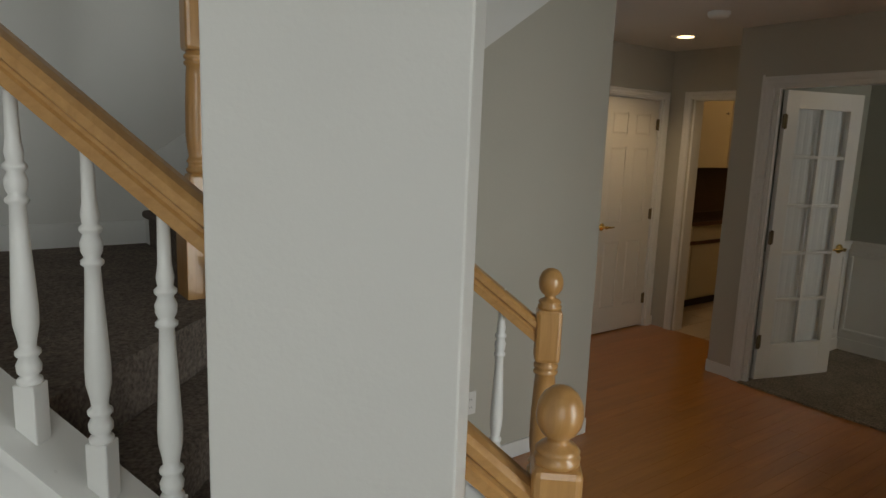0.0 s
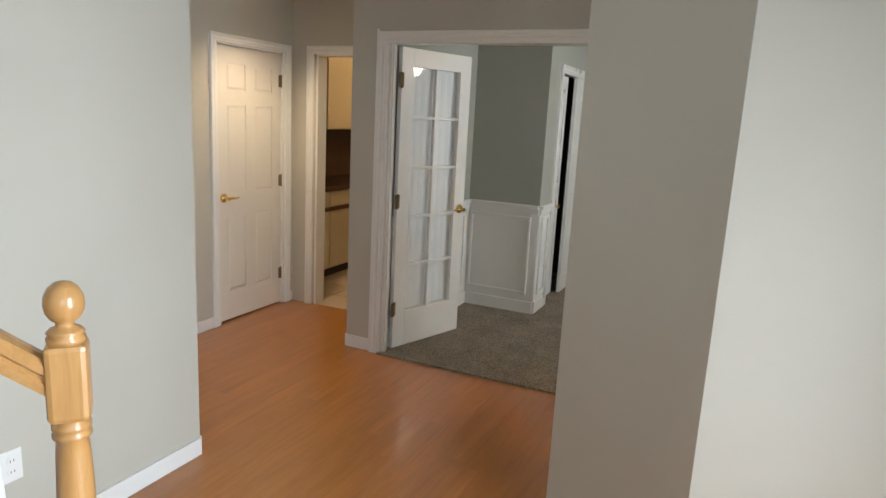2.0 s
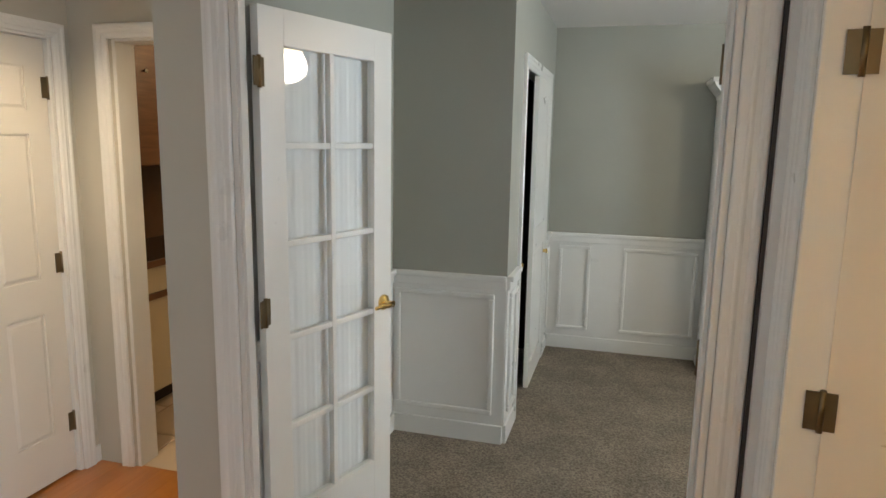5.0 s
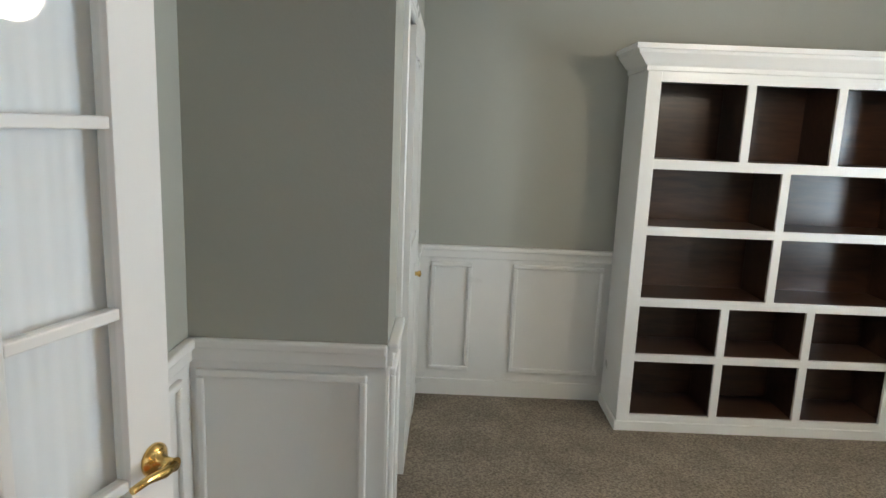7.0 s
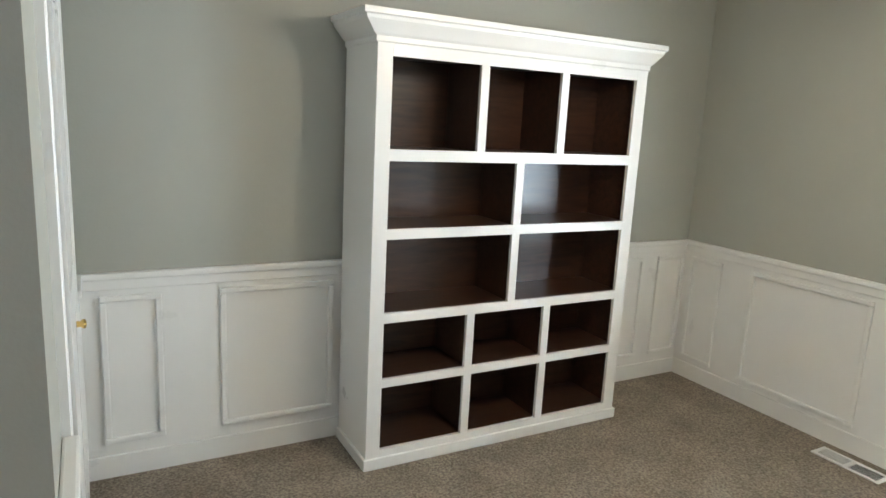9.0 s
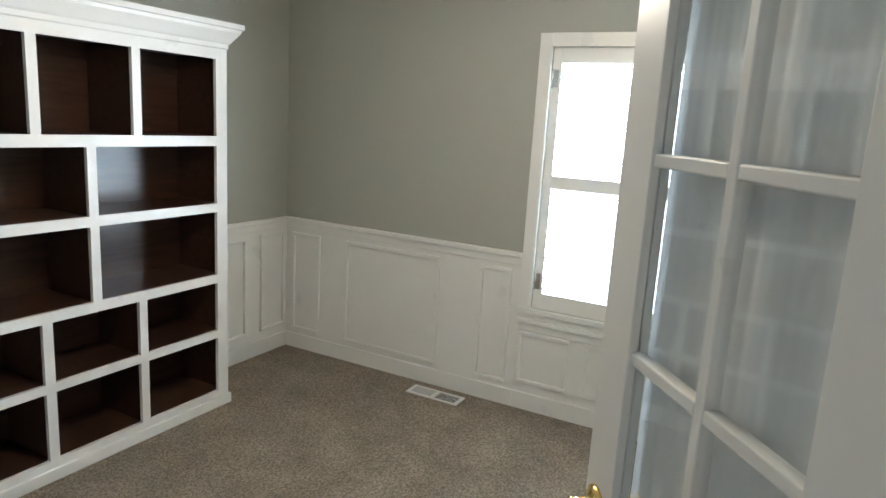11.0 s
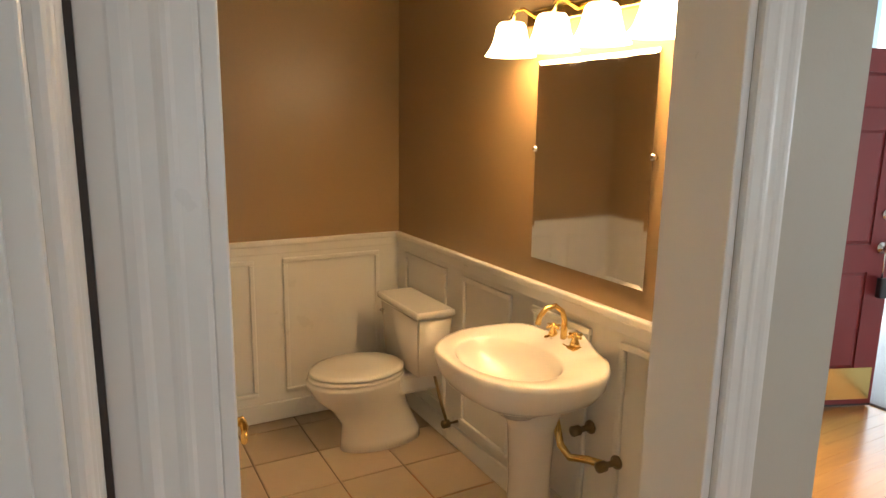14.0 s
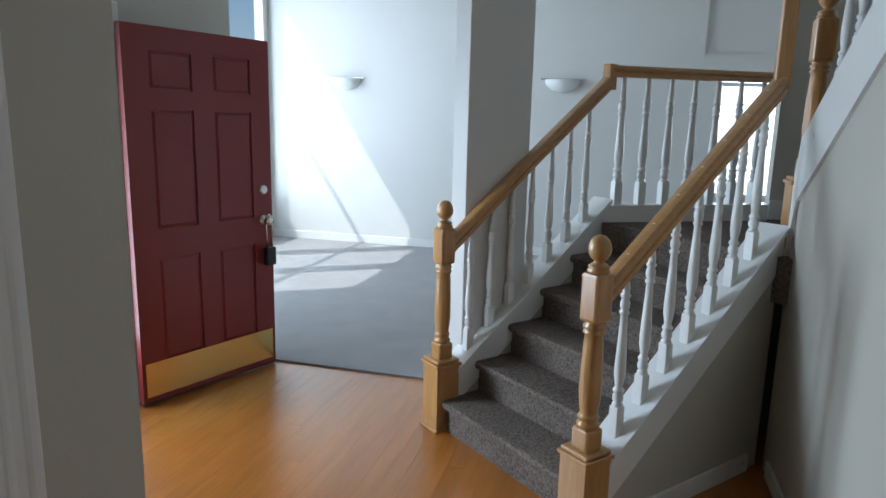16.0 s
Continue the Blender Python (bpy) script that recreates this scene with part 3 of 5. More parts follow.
wainscot("wainscot_office_window", OX, WY1 + 0.07, OX, OY, 0.93, [(0.055, 0.258), (0.52, 1.225), (1.43, 1.67)], zlo=0.145)
wainscot("wainscot_under_window", OX, 0.12, OX, WY1 + 0.07, 0.56, [(0.06, 0.46), (0.56, 1.00), (1.08, 1.38)], zhi=0.48)
wainscot("wainscot_office_front", 1.56, T, OX, T, 0.93, [(0.08, 0.72), (0.86, 1.60), (1.74, 2.50)])
wainscot("wainscot_powder_far", PX, PY, PX, -0.06, 1.01, [(0.13, 0.68), (0.83, 1.13), (1.25, 1.52)], zlo=0.16)
wainscot("wainscot_powder_mirror", 2.10, PY, PX, PY, 1.01, [(0.10, 0.40), (0.55, 0.90), (1.05, 1.46), (1.62, 2.10)], zlo=0.16)
wainscot("wainscot_powder_north", PX, -0.06, WX + 0.2, -0.06, 1.01, [(0.1, 0.8), (0.95, 1.6), (1.75, 2.4)], zlo=0.16)
wainscot("wainscot_powder_door", WX + 0.145, P0 - 0.09, WX + 0.145, CHY, 1.01, [(0.06, 0.22)], zlo=0.16)


# ---- doors ----
def lever(parent, m, material=BRASS):
    """Lever handle with rose, pointing along local x, out of the door along -y."""
    bm = bmesh.new()
    r90 = Matrix.Rotation(radians(90), 4, "X")
    lathe(bm, [(0.033, 0), (0.033, 0.006), (0.022, 0.014), (0.011, 0.018), (0.011, 0.045), (0.014, 0.052)], m=m @ r90, seg=18)
    vs = tube(bm, [(0, -0.048, 0), (0.03, -0.052, 0.002), (0.07, -0.05, -0.004), (0.105, -0.047, 0.0)], [0.011, 0.010, 0.008, 0.007])
    bmesh.ops.transform(bm, matrix=m, verts=vs)
    return part("door_handle", bm, material, parent, "polished brass lever handle")


def hinge(parent, place, ang=0.0, material=BRONZE):
    bm = bmesh.new()
    m = Matrix.Translation(place) @ Matrix.Rotation(radians(ang), 4, "Z")
    lathe(bm, [(0.007, -0.05), (0.007, 0.05)], m=m, seg=10)
    box(bm, -0.034, 0.0, -0.002, 0.002, -0.045, 0.045, m=m)
    box(bm, 0.0, 0.03, -0.002, 0.002, -0.045, 0.045, m=m)
    return part("hinge", bm, material, parent, "antique brass butt hinge")


def panel_door(name, label, w, h, material, m, panels, t=0.035):
    """A slab in local x 0..w, y 0..t, with raised panels (x0, x1, z0, z1) on both faces."""
    root = thing(name, label, "door", m)
    bm = bmesh.new()
    box(bm, 0, w, 0.008, t - 0.008, 0, h)
    xs = sorted({0, w, *(p[0] for p in panels), *(p[1] for p in panels)})
    zs = sorted({0, h, *(p[2] for p in panels), *(p[3] for p in panels)})
    for i in range(len(xs) - 1):
        for k in range(len(zs) - 1):
            cx, cz = (xs[i] + xs[i + 1]) / 2, (zs[k] + zs[k + 1]) / 2
            if not any(p[0] < cx < p[1] and p[2] < cz < p[3] for p in panels):
                for y0, y1 in ((0, 0.009), (t - 0.009, t)):
                    box(bm, xs[i], xs[i + 1], y0, y1, zs[k], zs[k + 1])
    part("slab", bm, material, root)
    for x0, x1, z0, z1 in panels:
        bm = bmesh.new()
        g = 0.022
        for ya, yb in ((0.001, 0.009), (t - 0.009, t - 0.001)):
            front = ya < t / 2
            yo, yi = (yb, ya) if front else (ya, yb)
            loft(bm, [[(x0 + 0.006, yo, z0 + 0.006), (x1 - 0.006, yo, z0 + 0.006), (x1 - 0.006, yo, z1 - 0.006), (x0 + 0.006, yo, z1 - 0.006)],
                      [(x0 + g, yi, z0 + g), (x1 - g, yi, z0 + g), (x1 - g, yi, z1 - g), (x0 + g, yi, z1 - g)]])
        for f in bm.faces:
            f.smooth = False
        part("raised_panel", bm, material, root)
    return root


def six(w, h):
    s, mid = 0.115 * w / 0.76, 0.11 * w / 0.76
    pw = (w - 2 * s - mid) / 2
    out = []
    for x0 in (s, s + pw + mid):
        for z0, z1 in ((0.22, 0.80), (0.96, 1.60), (1.70, h - 0.12)):
            out.append((x0, x0 + pw, z0, z1))
    return out


dw = D1 - D0 - 0.046
d6 = panel_door("panel_door", "white six-panel hall door, closed, with brass lever", dw, 2.005, DOOR_WHITE, pose(-1.222, D0 + 0.023, 0.012, 0, 0, 90) @ Matrix.Translation((0, 0, 0)), six(dw, 2.005))
# local y runs to -x here: the visible face is local y = 0
lever(d6, Matrix.Translation((0.06, 0, 0.93)))
for hz in (0.25, 1.02, 1.80):
    hinge(d6, (dw + 0.004, -0.006, hz))


def french_leaf(name, m, flip, label, w=0.675):
    """Ten-light door leaf, local x from the hinge, y 0..0.035."""
    h, t = 2.005, 0.035
    root = thing(name, label, "door", m, "french door pair")
    st, top, bot, mu = 0.108, 0.115, 0.25, 0.022
    bm = bmesh.new()
    box(bm, 0, st, 0, t, 0, h, bevel=0.002)
    box(bm, w - st, w, 0, t, 0, h, bevel=0.002)
    box(bm, st, w - st, 0, t, 0, bot)
    box(bm, st, w - st, 0, t, h - top, h)
    part("door_frame", bm, WHITE, root)
    gh = (h - top - bot - 4 * mu) / 5
    gw = (w - 2 * st - mu) / 2
    bm = bmesh.new()
    box(bm, st + gw, st + gw + mu, 0.004, t - 0.004, bot, h - top, bevel=0.003)
    for k in range(1, 5):
        z = bot + k * gh + (k - 1) * mu
        box(bm, st, st + gw, 0.005, t - 0.005, z, z + mu, bevel=0.003)
        box(bm, st + gw + mu, w - st, 0.005, t - 0.005, z, z + mu, bevel=0.003)
    part("glazing_bars", bm, WHITE, root)
    for k in range(5):
        for c in range(2):
            z, x = bot + k * (gh + mu), st + c * (gw + mu)
            bm = bmesh.new()
            box(bm, x, x + gw, t / 2 - 0.002, t / 2 + 0.002, z, z + gh)
            g = part("pane", bm, GLASS, root)
            g.visible_shadow = False
    bm = bmesh.new()
    yc = t + 0.012 if not flip else -0.014
    n = 90
    lo, hi = [], []
    for i in range(n + 1):
        x = st - 0.02 + (w - 2 * st + 0.04) * i / n
        y = yc + 0.0011 * math.sin(i * 0.55) + 0.0006 * math.sin(i * 1.27 + 1)
        lo.append((x, y, bot - 0.02))
        hi.append((x, y, h - top + 0.02))
    va = [bm.verts.new(p) for p in lo]
    vb = [bm.verts.new(p) for p in hi]
    vc = [bm.verts.new((p[0], p[1] + 0.002, p[2])) for p in lo]
    vd = [bm.verts.new((p[0], p[1] + 0.002, p[2])) for p in hi]
    for i in range(n):
        for q, r in ((va, vb), (vc, vd)):
            f = bm.faces.new((q[i], q[i + 1], r[i + 1], r[i]))
            f.smooth = True
    part("curtain", bm, CURTAIN, root, "sheer white gathered curtain")
    bm = bmesh.new()
    tube(bm, [(st - 0.03, yc, h - top + 0.015), (w - st + 0.03, yc, h - top + 0.015)], 0.006)
    part("curtain_rod", bm, BRASS, root)
    lever(root, Matrix.Translation((w - 0.05, 0, 0.93)) @ Matrix.Rotation(radians(180), 4, "Y"))
    lever(root, Matrix.Translation((w - 0.05, t, 0.93)) @ Matrix.Rotation(radians(180), 4, "Z"))
    if not flip:
        for hz in (0.28, 1.02, 1.80):
            hinge(root, (-0.006, -0.008, hz), 20)
    return root


FL = 72.2
french_leaf("french_door", pose(0.135, 0.072, 0.02, 0, 0, FL), False, "white ten-light french door leaf, open into the office")
FR_ANGLE = 37.8
mirror_leaf = pose(1.527, 0.084, 0.02, 0, 0, FR_ANGLE)
fr = french_leaf("french_door", mirror_leaf, True, "white ten-light french door leaf, swung back beside the jamb", 0.64)

for hz in (0.30, 1.04, 1.82):
    bm = bmesh.new()
    box(bm, FX1 - 0.0235, FX1 - 0.0205, -0.005, 0.04, hz - 0.048, hz + 0.048, bevel=0.0008)
    lathe(bm, [(0.007, -0.05), (0.007, 0.05)], m=Matrix.Translation((FX1 - 0.026, 0.045, hz)), seg=10)
    part("hinge", bm, BRONZE, bpy.data.objects["jamb_french"], "antique brass butt hinge")

# front door, open inwards
RDW = 0.91
rd_ang = math.degrees(math.atan2(-4.077 + 3.245, 2.925 - 3.25))
rd = panel_door("front_door", "dark red six-panel front door, standing open", RDW, 2.02, RED, pose(3.25, -3.245, 0.022, 0, 0, rd_ang), six(RDW, 2.02), 0.044)
for yy, nm in ((-0.003, 0), (0.044, 1)):
    bm = B((0.02, RDW - 0.02, yy, yy + 0.003, 0.03, 0.225))
    part("kick_plate", bm, BRASS, rd, "polished brass kick plate")
bm = B((0, RDW, 0.004, 0.040, -0.014, 0.0))
part("door_sweep", bm, RUBBER_AND_SHADE, rd, "dark rubber door sweep")
KX = RDW - 0.065
for z, nm in ((1.13, "deadbolt"), (0.94, "door_knob")):
    bm = bmesh.new()
    ra = Matrix.Translation((KX, 0, z)) @ Matrix.Rotation(radians(90), 4, "X")
    prof = [(0.032, 0), (0.032, 0.008), (0.02, 0.016)] if nm == "deadbolt" else [(0.034, 0), (0.034, 0.006), (0.014, 0.014), (0.014, 0.035), (0.028, 0.045), (0.031, 0.058), (0.024, 0.07), (0.008, 0.074)]
    lathe(bm, prof, m=ra, seg=20)
    part(nm, bm, CHROME, rd, "satin nickel lock")
    bm = bmesh.new()
    rb = Matrix.Translation((KX, 0.044, z)) @ Matrix.Rotation(radians(-90), 4, "X")
    lathe(bm, prof, m=rb, seg=20)
    part(nm, bm, CHROME, rd, "satin nickel lock")

# powder room door, swung in against the wall
pw = 0.765
pd = panel_door("powder_door", "white six-panel powder room door, open inwards", pw, 2.005, DOOR_WHITE, pose(1.725, P1 - 0.024, 0.012, 0, 0, -8), six(pw, 2.005))
lever(pd, Matrix.Translation((pw - 0.06, 0, 0.92)) @ Matrix.Rotation(radians(180), 4, "Y"))
for hz in (0.25, 1.02, 1.80):
    hinge(pd, (-0.006, -0.006, hz), 0)
# sliding closet door, half open
cd = panel_door("closet_door", "white sliding closet door, partly open", 0.60, 1.99, WHITE, pose(CX + 0.015, CL1 - 0.605, 0.016, 0, 0, 90), [(0.08, 0.52, 0.15, 0.9), (0.08, 0.52, 1.05, 1.88)], 0.03)
bm = bmesh.new()
lathe(bm, [(0.012, 0), (0.010, 0.012), (0.017, 0.02), (0.017, 0.028), (0.006, 0.032)], m=Matrix.Translation((0.54, 0, 0.83)) @ Matrix.Rotation(radians(90), 4, "X"), seg=14)
part("knob", bm, BRASS, cd, "small brass knob")
cd2 = panel_door("closet_door", "white sliding closet door pushed towards the jamb", 0.41, 1.99, WHITE, pose(CX - 0.06, CL0 + 0.01, 0.016, 0, 0, 90), [(0.07, 0.34, 0.15, 0.9), (0.07, 0.34, 1.05, 1.88)], 0.03)
bm = bmesh.new()
lathe(bm, [(0.012, 0), (0.010, 0.012), (0.017, 0.02), (0.017, 0.028), (0.006, 0.032)], m=Matrix.Translation((0.36, 0, 0.83)) @ Matrix.Rotation(radians(90), 4, "X"), seg=14)
part("knob", bm, BRASS, cd2, "small brass knob")

# ---- stairs ----
S = pose(0.865, -2.785, 0, 0, 0, 229)      # x up the flight, y across to the living-room side
RISE, RUN, U0, N = 0.172, 0.220, 0.04, 6
SLOPE = RISE / RUN
FAR = 0.065                               # the second balustrade starts this much further up
V1 = 1.091                                # across to the second balustrade
LZ = RISE * N
steps = thing("staircase", "lower stair flight with dark taupe carpet and white stringers", "stairs", S)
for i in range(N - 1):
    bm = bmesh.new()
    u = U0 + RUN * i
    z = RISE * (i + 1)
    u2 = U0 + RUN * (N - 1) + 0.02
    prof = [(u + 0.02, z - RISE if i else 0.0), (u + 0.015, z - 0.05), (u - 0.012, z - 0.035), (u - 0.016, z - 0.015), (u - 0.006, z - 0.002), (u + 0.02, z), (u + RUN + 0.02, z), (u + RUN + 0.02, z - RISE if i else 0.0)]
    loft(bm, [[(a, v, b) for a, b in prof] for v in (0.045, V1 - 0.045)])
    for f in bm.faces:
        f.smooth = False
    part("tread", bm, STAIR_CARPET, steps, "carpeted step with rounded nosing")
for v0, tag in ((0.0, "near the hall"), (V1, "towards the living room")):
    zt = lambda q: 0.32 + SLOPE * (q - 0.05)
    du = 0.0 if v0 == 0 else FAR
    ua, ub = 0.06, U0 + RUN * (N - 1)
    bm = bmesh.new()
    poly = [(ua, 0.0), (ub, 0.0), (ub, zt(ub) - 0.20), (ua, zt(ua) - 0.20)]
    loft(bm, [[(a + du, v0 + o, b) for a, b in poly] for o in (-0.045, 0.045)])
    for f in bm.faces:
        f.smooth = False
    part("stair_side_wall", bm, PAINT_HALL, steps, "greige painted stair side")
    bm = bmesh.new()
    poly = [(ua, zt(ua) - 0.20), (ub, zt(ub) - 0.20), (ub, zt(ub) - 0.02), (ua, zt(ua) - 0.02)]
    loft(bm, [[(a + du, v0 + o, b) for a, b in poly] for o in (-0.055, 0.055)])
    poly = [(ua, zt(ua) - 0.025), (ub, zt(ub) - 0.025), (ub, zt(ub)), (ua, zt(ua))]
    loft(bm, [[(a + du, v0 + o, b) for a, b in poly] for o in (-0.075, 0.075)])
    for f in bm.faces:
        f.smooth = False
    part("stringer", bm, WHITE, steps, "white painted stringer with cap")
bm = bmesh.new()
box(bm, 0.08, 1.05, -0.062, -0.046, 0, 0.085, bevel=0.003)
part("baseboard", bm, WHITE, steps)

# landing
bm = bmesh.new()
prism(bm, [(0.04, -3.52), (0.94, -4.38), (-0.10, -4.95), (-1.25, -4.95), (-1.25, -3.62), (0.02, -3.62)], LZ - 0.21, LZ)
landing = setting("stair_landing", bm, STAIR_CARPET, "dark taupe carpeted stair landing", "landing")
bm = bmesh.new()
prism(bm, [(0.93, -4.42), (-0.10, -4.97), (-0.10, -4.86), (0.86, -4.36)], 0, LZ - 0.1)
setting("wall_under_landing", bm, PAINT_LIVING, "pale wall under the landing", "wall")
bm = bmesh.new()
prism(bm, [(0.965, -4.42), (-0.10, -4.99), (-0.10, -4.86), (0.885, -4.34)], LZ - 0.1, LZ + 0.10)
part("curb", bm, WHITE, landing, "white landing curb")
bm = bmesh.new()
box(bm, -1.25, -1.235, -4.95, -3.62, LZ, LZ + 0.12)
box(bm, -1.25, -0.12, -4.95, -4.935, LZ, LZ + 0.12)
part("baseboard", bm, WHITE, landing)

# upper flight, rising along +y above the hall wall
up = thing("upper_staircase", "upper stair flight with dark taupe carpet", "stairs", pose(0, -3.62, LZ))
for i in range(8):
    bm = bmesh.new()
    y, z = 0.25 * i, RISE * (i + 1)
    prof = [(y + 0.02, z - RISE - 0.1), (y + 0.015, z - 0.05), (y - 0.012, z - 0.035), (y - 0.016, z - 0.015), (y - 0.006, z - 0.002), (y + 0.02, z), (y + 0.27, z), (y + 0.27, z - RISE - 0.1)]
    loft(bm, [[(x, a, b) for a, b in prof] for x in (-1.235, -0.06)])
    for f in bm.faces:
        f.smooth = False
    part("tread", bm, STAIR_CARPET, up, "carpeted step with rounded nosing")
for x0, x1, dz, nm in ((-0.06, 0.065, 0.24, "stringer"), (-1.25, -1.233, 0.30, "wall_skirt")):
    bm = bmesh.new()
    poly = [(0.02, 0.14), (2.0, 0.14 + 0.69 * 1.98), (2.0, 0.14 + 0.69 * 1.98 + dz), (0.02, 0.14 + dz)]
    if nm == "stringer":
        poly = [(0.0, 0.0), (0.08, 0.26), (2.02, 0.26 + 0.68 * 1.94), (2.02, 0.26 + 0.68 * 1.94 + 0.27), (0.04, 0.53), (-0.02, 0.28), (-0.02, 0.0)]
    loft(bm, [[(x, a, b) for a, b in poly] for x in (x0, x1)])
    for f in bm.faces:
        f.smooth = False
    part(nm, bm, WHITE, up, "white painted skirt board")


def newel(name, m, label, base=True):
    root = thing(name, label, "newel post", m, "oak newel posts")
    bm = bmesh.new()
    if base:
        box(bm, -0.068, 0.068, -0.068, 0.068, 0, 0.36, bevel=0.003)
        box(bm, -0.08, 0.08, -0.08, 0.08, 0.0, 0.016, bevel=0.004)
        box(bm, -0.078, 0.078, -0.078, 0.078, 0.352, 0.368, bevel=0.004)
        box(bm, -0.068, 0.068, -0.068, 0.068, 0.368, 0.385, bevel=0.006)
    part("base_block", bm, OAK, root, "square honey oak base") if base else bm.free()
    bm = bmesh.new()
    box(bm, -0.043, 0.043, -0.043, 0.043, 0.38, 0.47, bevel=0.012)
    part("plinth", bm, OAK, root)
    bm = bmesh.new()
    prof = [(0.03, 0.465), (0.042, 0.475), (0.044, 0.485), (0.036, 0.492), (0.036, 0.505), (0.042, 0.512), (0.036, 0.52), (0.033, 0.53), (0.038, 0.56), (0.042, 0.60), (0.041, 0.70), (0.037, 0.80),
            (0.034, 0.835), (0.042, 0.842), (0.042, 0.85), (0.035, 0.855), (0.042, 0.863), (0.042, 0.872), (0.034, 0.878), (0.036, 0.89)]
    lathe(bm, prof, seg=20)
    part("turned_shaft", bm, OAK, root, "turned honey oak shaft with rings")
    bm = bmesh.new()
    box(bm, -0.044, 0.044, -0.044, 0.044, 0.885, 1.07, bevel=0.014)
    part("rail_block", bm, OAK, root)
    bm = bmesh.new()
    prof = [(0.03, 1.062), (0.040, 1.07), (0.041, 1.08), (0.033, 1.085), (0.040, 1.092), (0.033, 1.10), (0.020, 1.106), (0.019, 1.115), (0.030, 1.123), (0.039, 1.138), (0.042, 1.156), (0.040, 1.175), (0.031, 1.194), (0.018, 1.205), (0.004, 1.209)]
    lathe(bm, prof, seg=22)
    part("acorn_finial", bm, OAK, root, "rounded acorn finial")
    return root


newel("newel_post", S @ pose(0, 0, 0), "honey oak newel post at the foot of the stairs")
newel("newel_post", S @ pose(FAR, V1, 0), "honey oak newel post beside the living room carpet")
newel("newel_post", pose(0.0, -3.69, LZ - 0.03), "honey oak newel post at the turn of the stairs", True)

# one baluster, then copies
bal0 = thing("baluster", "white turned stair baluster", "baluster", None, "stair balusters")
bm = bmesh.new()
box(bm, -0.021, 0.021, -0.021, 0.021, -0.03, 0.11, bevel=0.003)
part("foot", bm, WHITE, bal0)
bm = bmesh.new()
prof = [(0.014, 0.105), (0.018, 0.112), (0.018, 0.12), (0.012, 0.126), (0.017, 0.135), (0.018, 0.15), (0.013, 0.165), (0.018, 0.172), (0.018, 0.18), (0.012, 0.187), (0.013, 0.20), (0.018, 0.235), (0.0185, 0.27), (0.016, 0.34), (0.0125, 0.43), (0.011, 0.48),
        (0.016, 0.486), (0.016, 0.494), (0.011, 0.50), (0.015, 0.512), (0.016, 0.53), (0.011, 0.546), (0.016, 0.553), (0.016, 0.561), (0.011, 0.567), (0.013, 0.585), (0.010, 0.61), (0.0085, 0.72)]
prof = [(r * 1.22, z) for r, z in prof]
lathe(bm, prof, seg=12)
part("spindle", bm, WHITE, bal0)
first = [True]


def baluster(m):
    if first[0]:
        bal0.matrix_world = m
        first[0] = False
    else:
        copy_thing(bal0, m)


def rail_z(u):
    return 1.045 + SLOPE * (u - 0.05)


def rail(name, pts, label, zup=0.0):
    """A moulded hand rail through the points of its top line."""
    sec = [(-0.029, -0.058), (-0.029, -0.040), (-0.023, -0.036), (-0.023, -0.030), (-0.031, -0.024), (-0.031, -0.010), (-0.022, -0.002), (0, 0.0), (0.022, -0.002), (0.031, -0.010), (0.031, -0.024), (0.023, -0.030), (0.023, -0.036), (0.029, -0.040), (0.029, -0.058)]
    bm = bmesh.new()
    loops = []
    P = [Vector(p) for p in pts]
    for i, p in enumerate(P):
        d = P[min(i + 1, len(P) - 1)] - P[max(i - 1, 0)]
        flat = Vector((d.x, d.y, 0)).normalized()
        side = Vector((flat.y, -flat.x, 0))
        upv = side.cross(d.normalized())
        if i in (0, len(P) - 1):
            upv = Vector((0, 0, 1)) / max(0.5, d.normalized().dot(flat))
        loops.append([p + side * a * 1.12 + upv * b * 1.15 for a, b in sec])
    loft(bm, loops)
    for f in bm.faces:
        f.smooth = False
    return tagged(part(name, bm, OAK_RAIL), label, "handrail")


def sp(u, v, z):
    return tuple(S @ Vector((u, v, z)))


TU = 1.125
rail("handrail", [sp(0.03, 0, rail_z(0.03)), sp(0.5, 0, rail_z(0.5)), sp(1.05, 0, rail_z(1.05))], "moulded honey oak handrail rising with the stairs")
rail("handrail", [sp(FAR + 0.03, V1, rail_z(0.03) - 0.01), sp(FAR + 0.5, V1, rail_z(0.5) + 0.005), sp(FAR + TU, V1, rail_z(TU) + 0.005)], "moulded honey oak handrail rising to the landing")
bm = bmesh.new()
box(bm, FAR + TU - 0.03, FAR + TU + 0.03, V1 - 0.031, V1 + 0.031, rail_z(TU) - 0.09, rail_z(TU) + 0.055, m=S, bevel=0.006)
tagged(part("rail_riser", bm, OAK), "upright honey oak rail fitting at the turn", "handrail")
tx, ty, tz = sp(FAR + TU, V1, rail_z(TU) + 0.05)
rail("handrail", [(tx, ty, tz), ((tx - 0.10) / 2, (ty - 4.93) / 2, tz), (-0.11, -4.93, tz)], "level honey oak handrail along the landing")
ux, uy, uz = sp(1.06, 0, rail_z(1.06))
bm = bmesh.new()
box(bm, ux - 0.031, ux + 0.031, uy - 0.03, uy + 0.03, uz - 0.07, uz + 0.72, bevel=0.008)
tagged(part("rail_riser", bm, OAK), "tall upright honey oak rail fitting", "handrail")
rail("handrail", [(ux, uy, uz + 0.66), (0.03, -3.42, uz + 0.76), (0.0, -2.6, uz + 0.70 + 0.66), (0.0, -1.75, uz + 0.70 + 1.24)], "honey oak handrail of the upper flight")
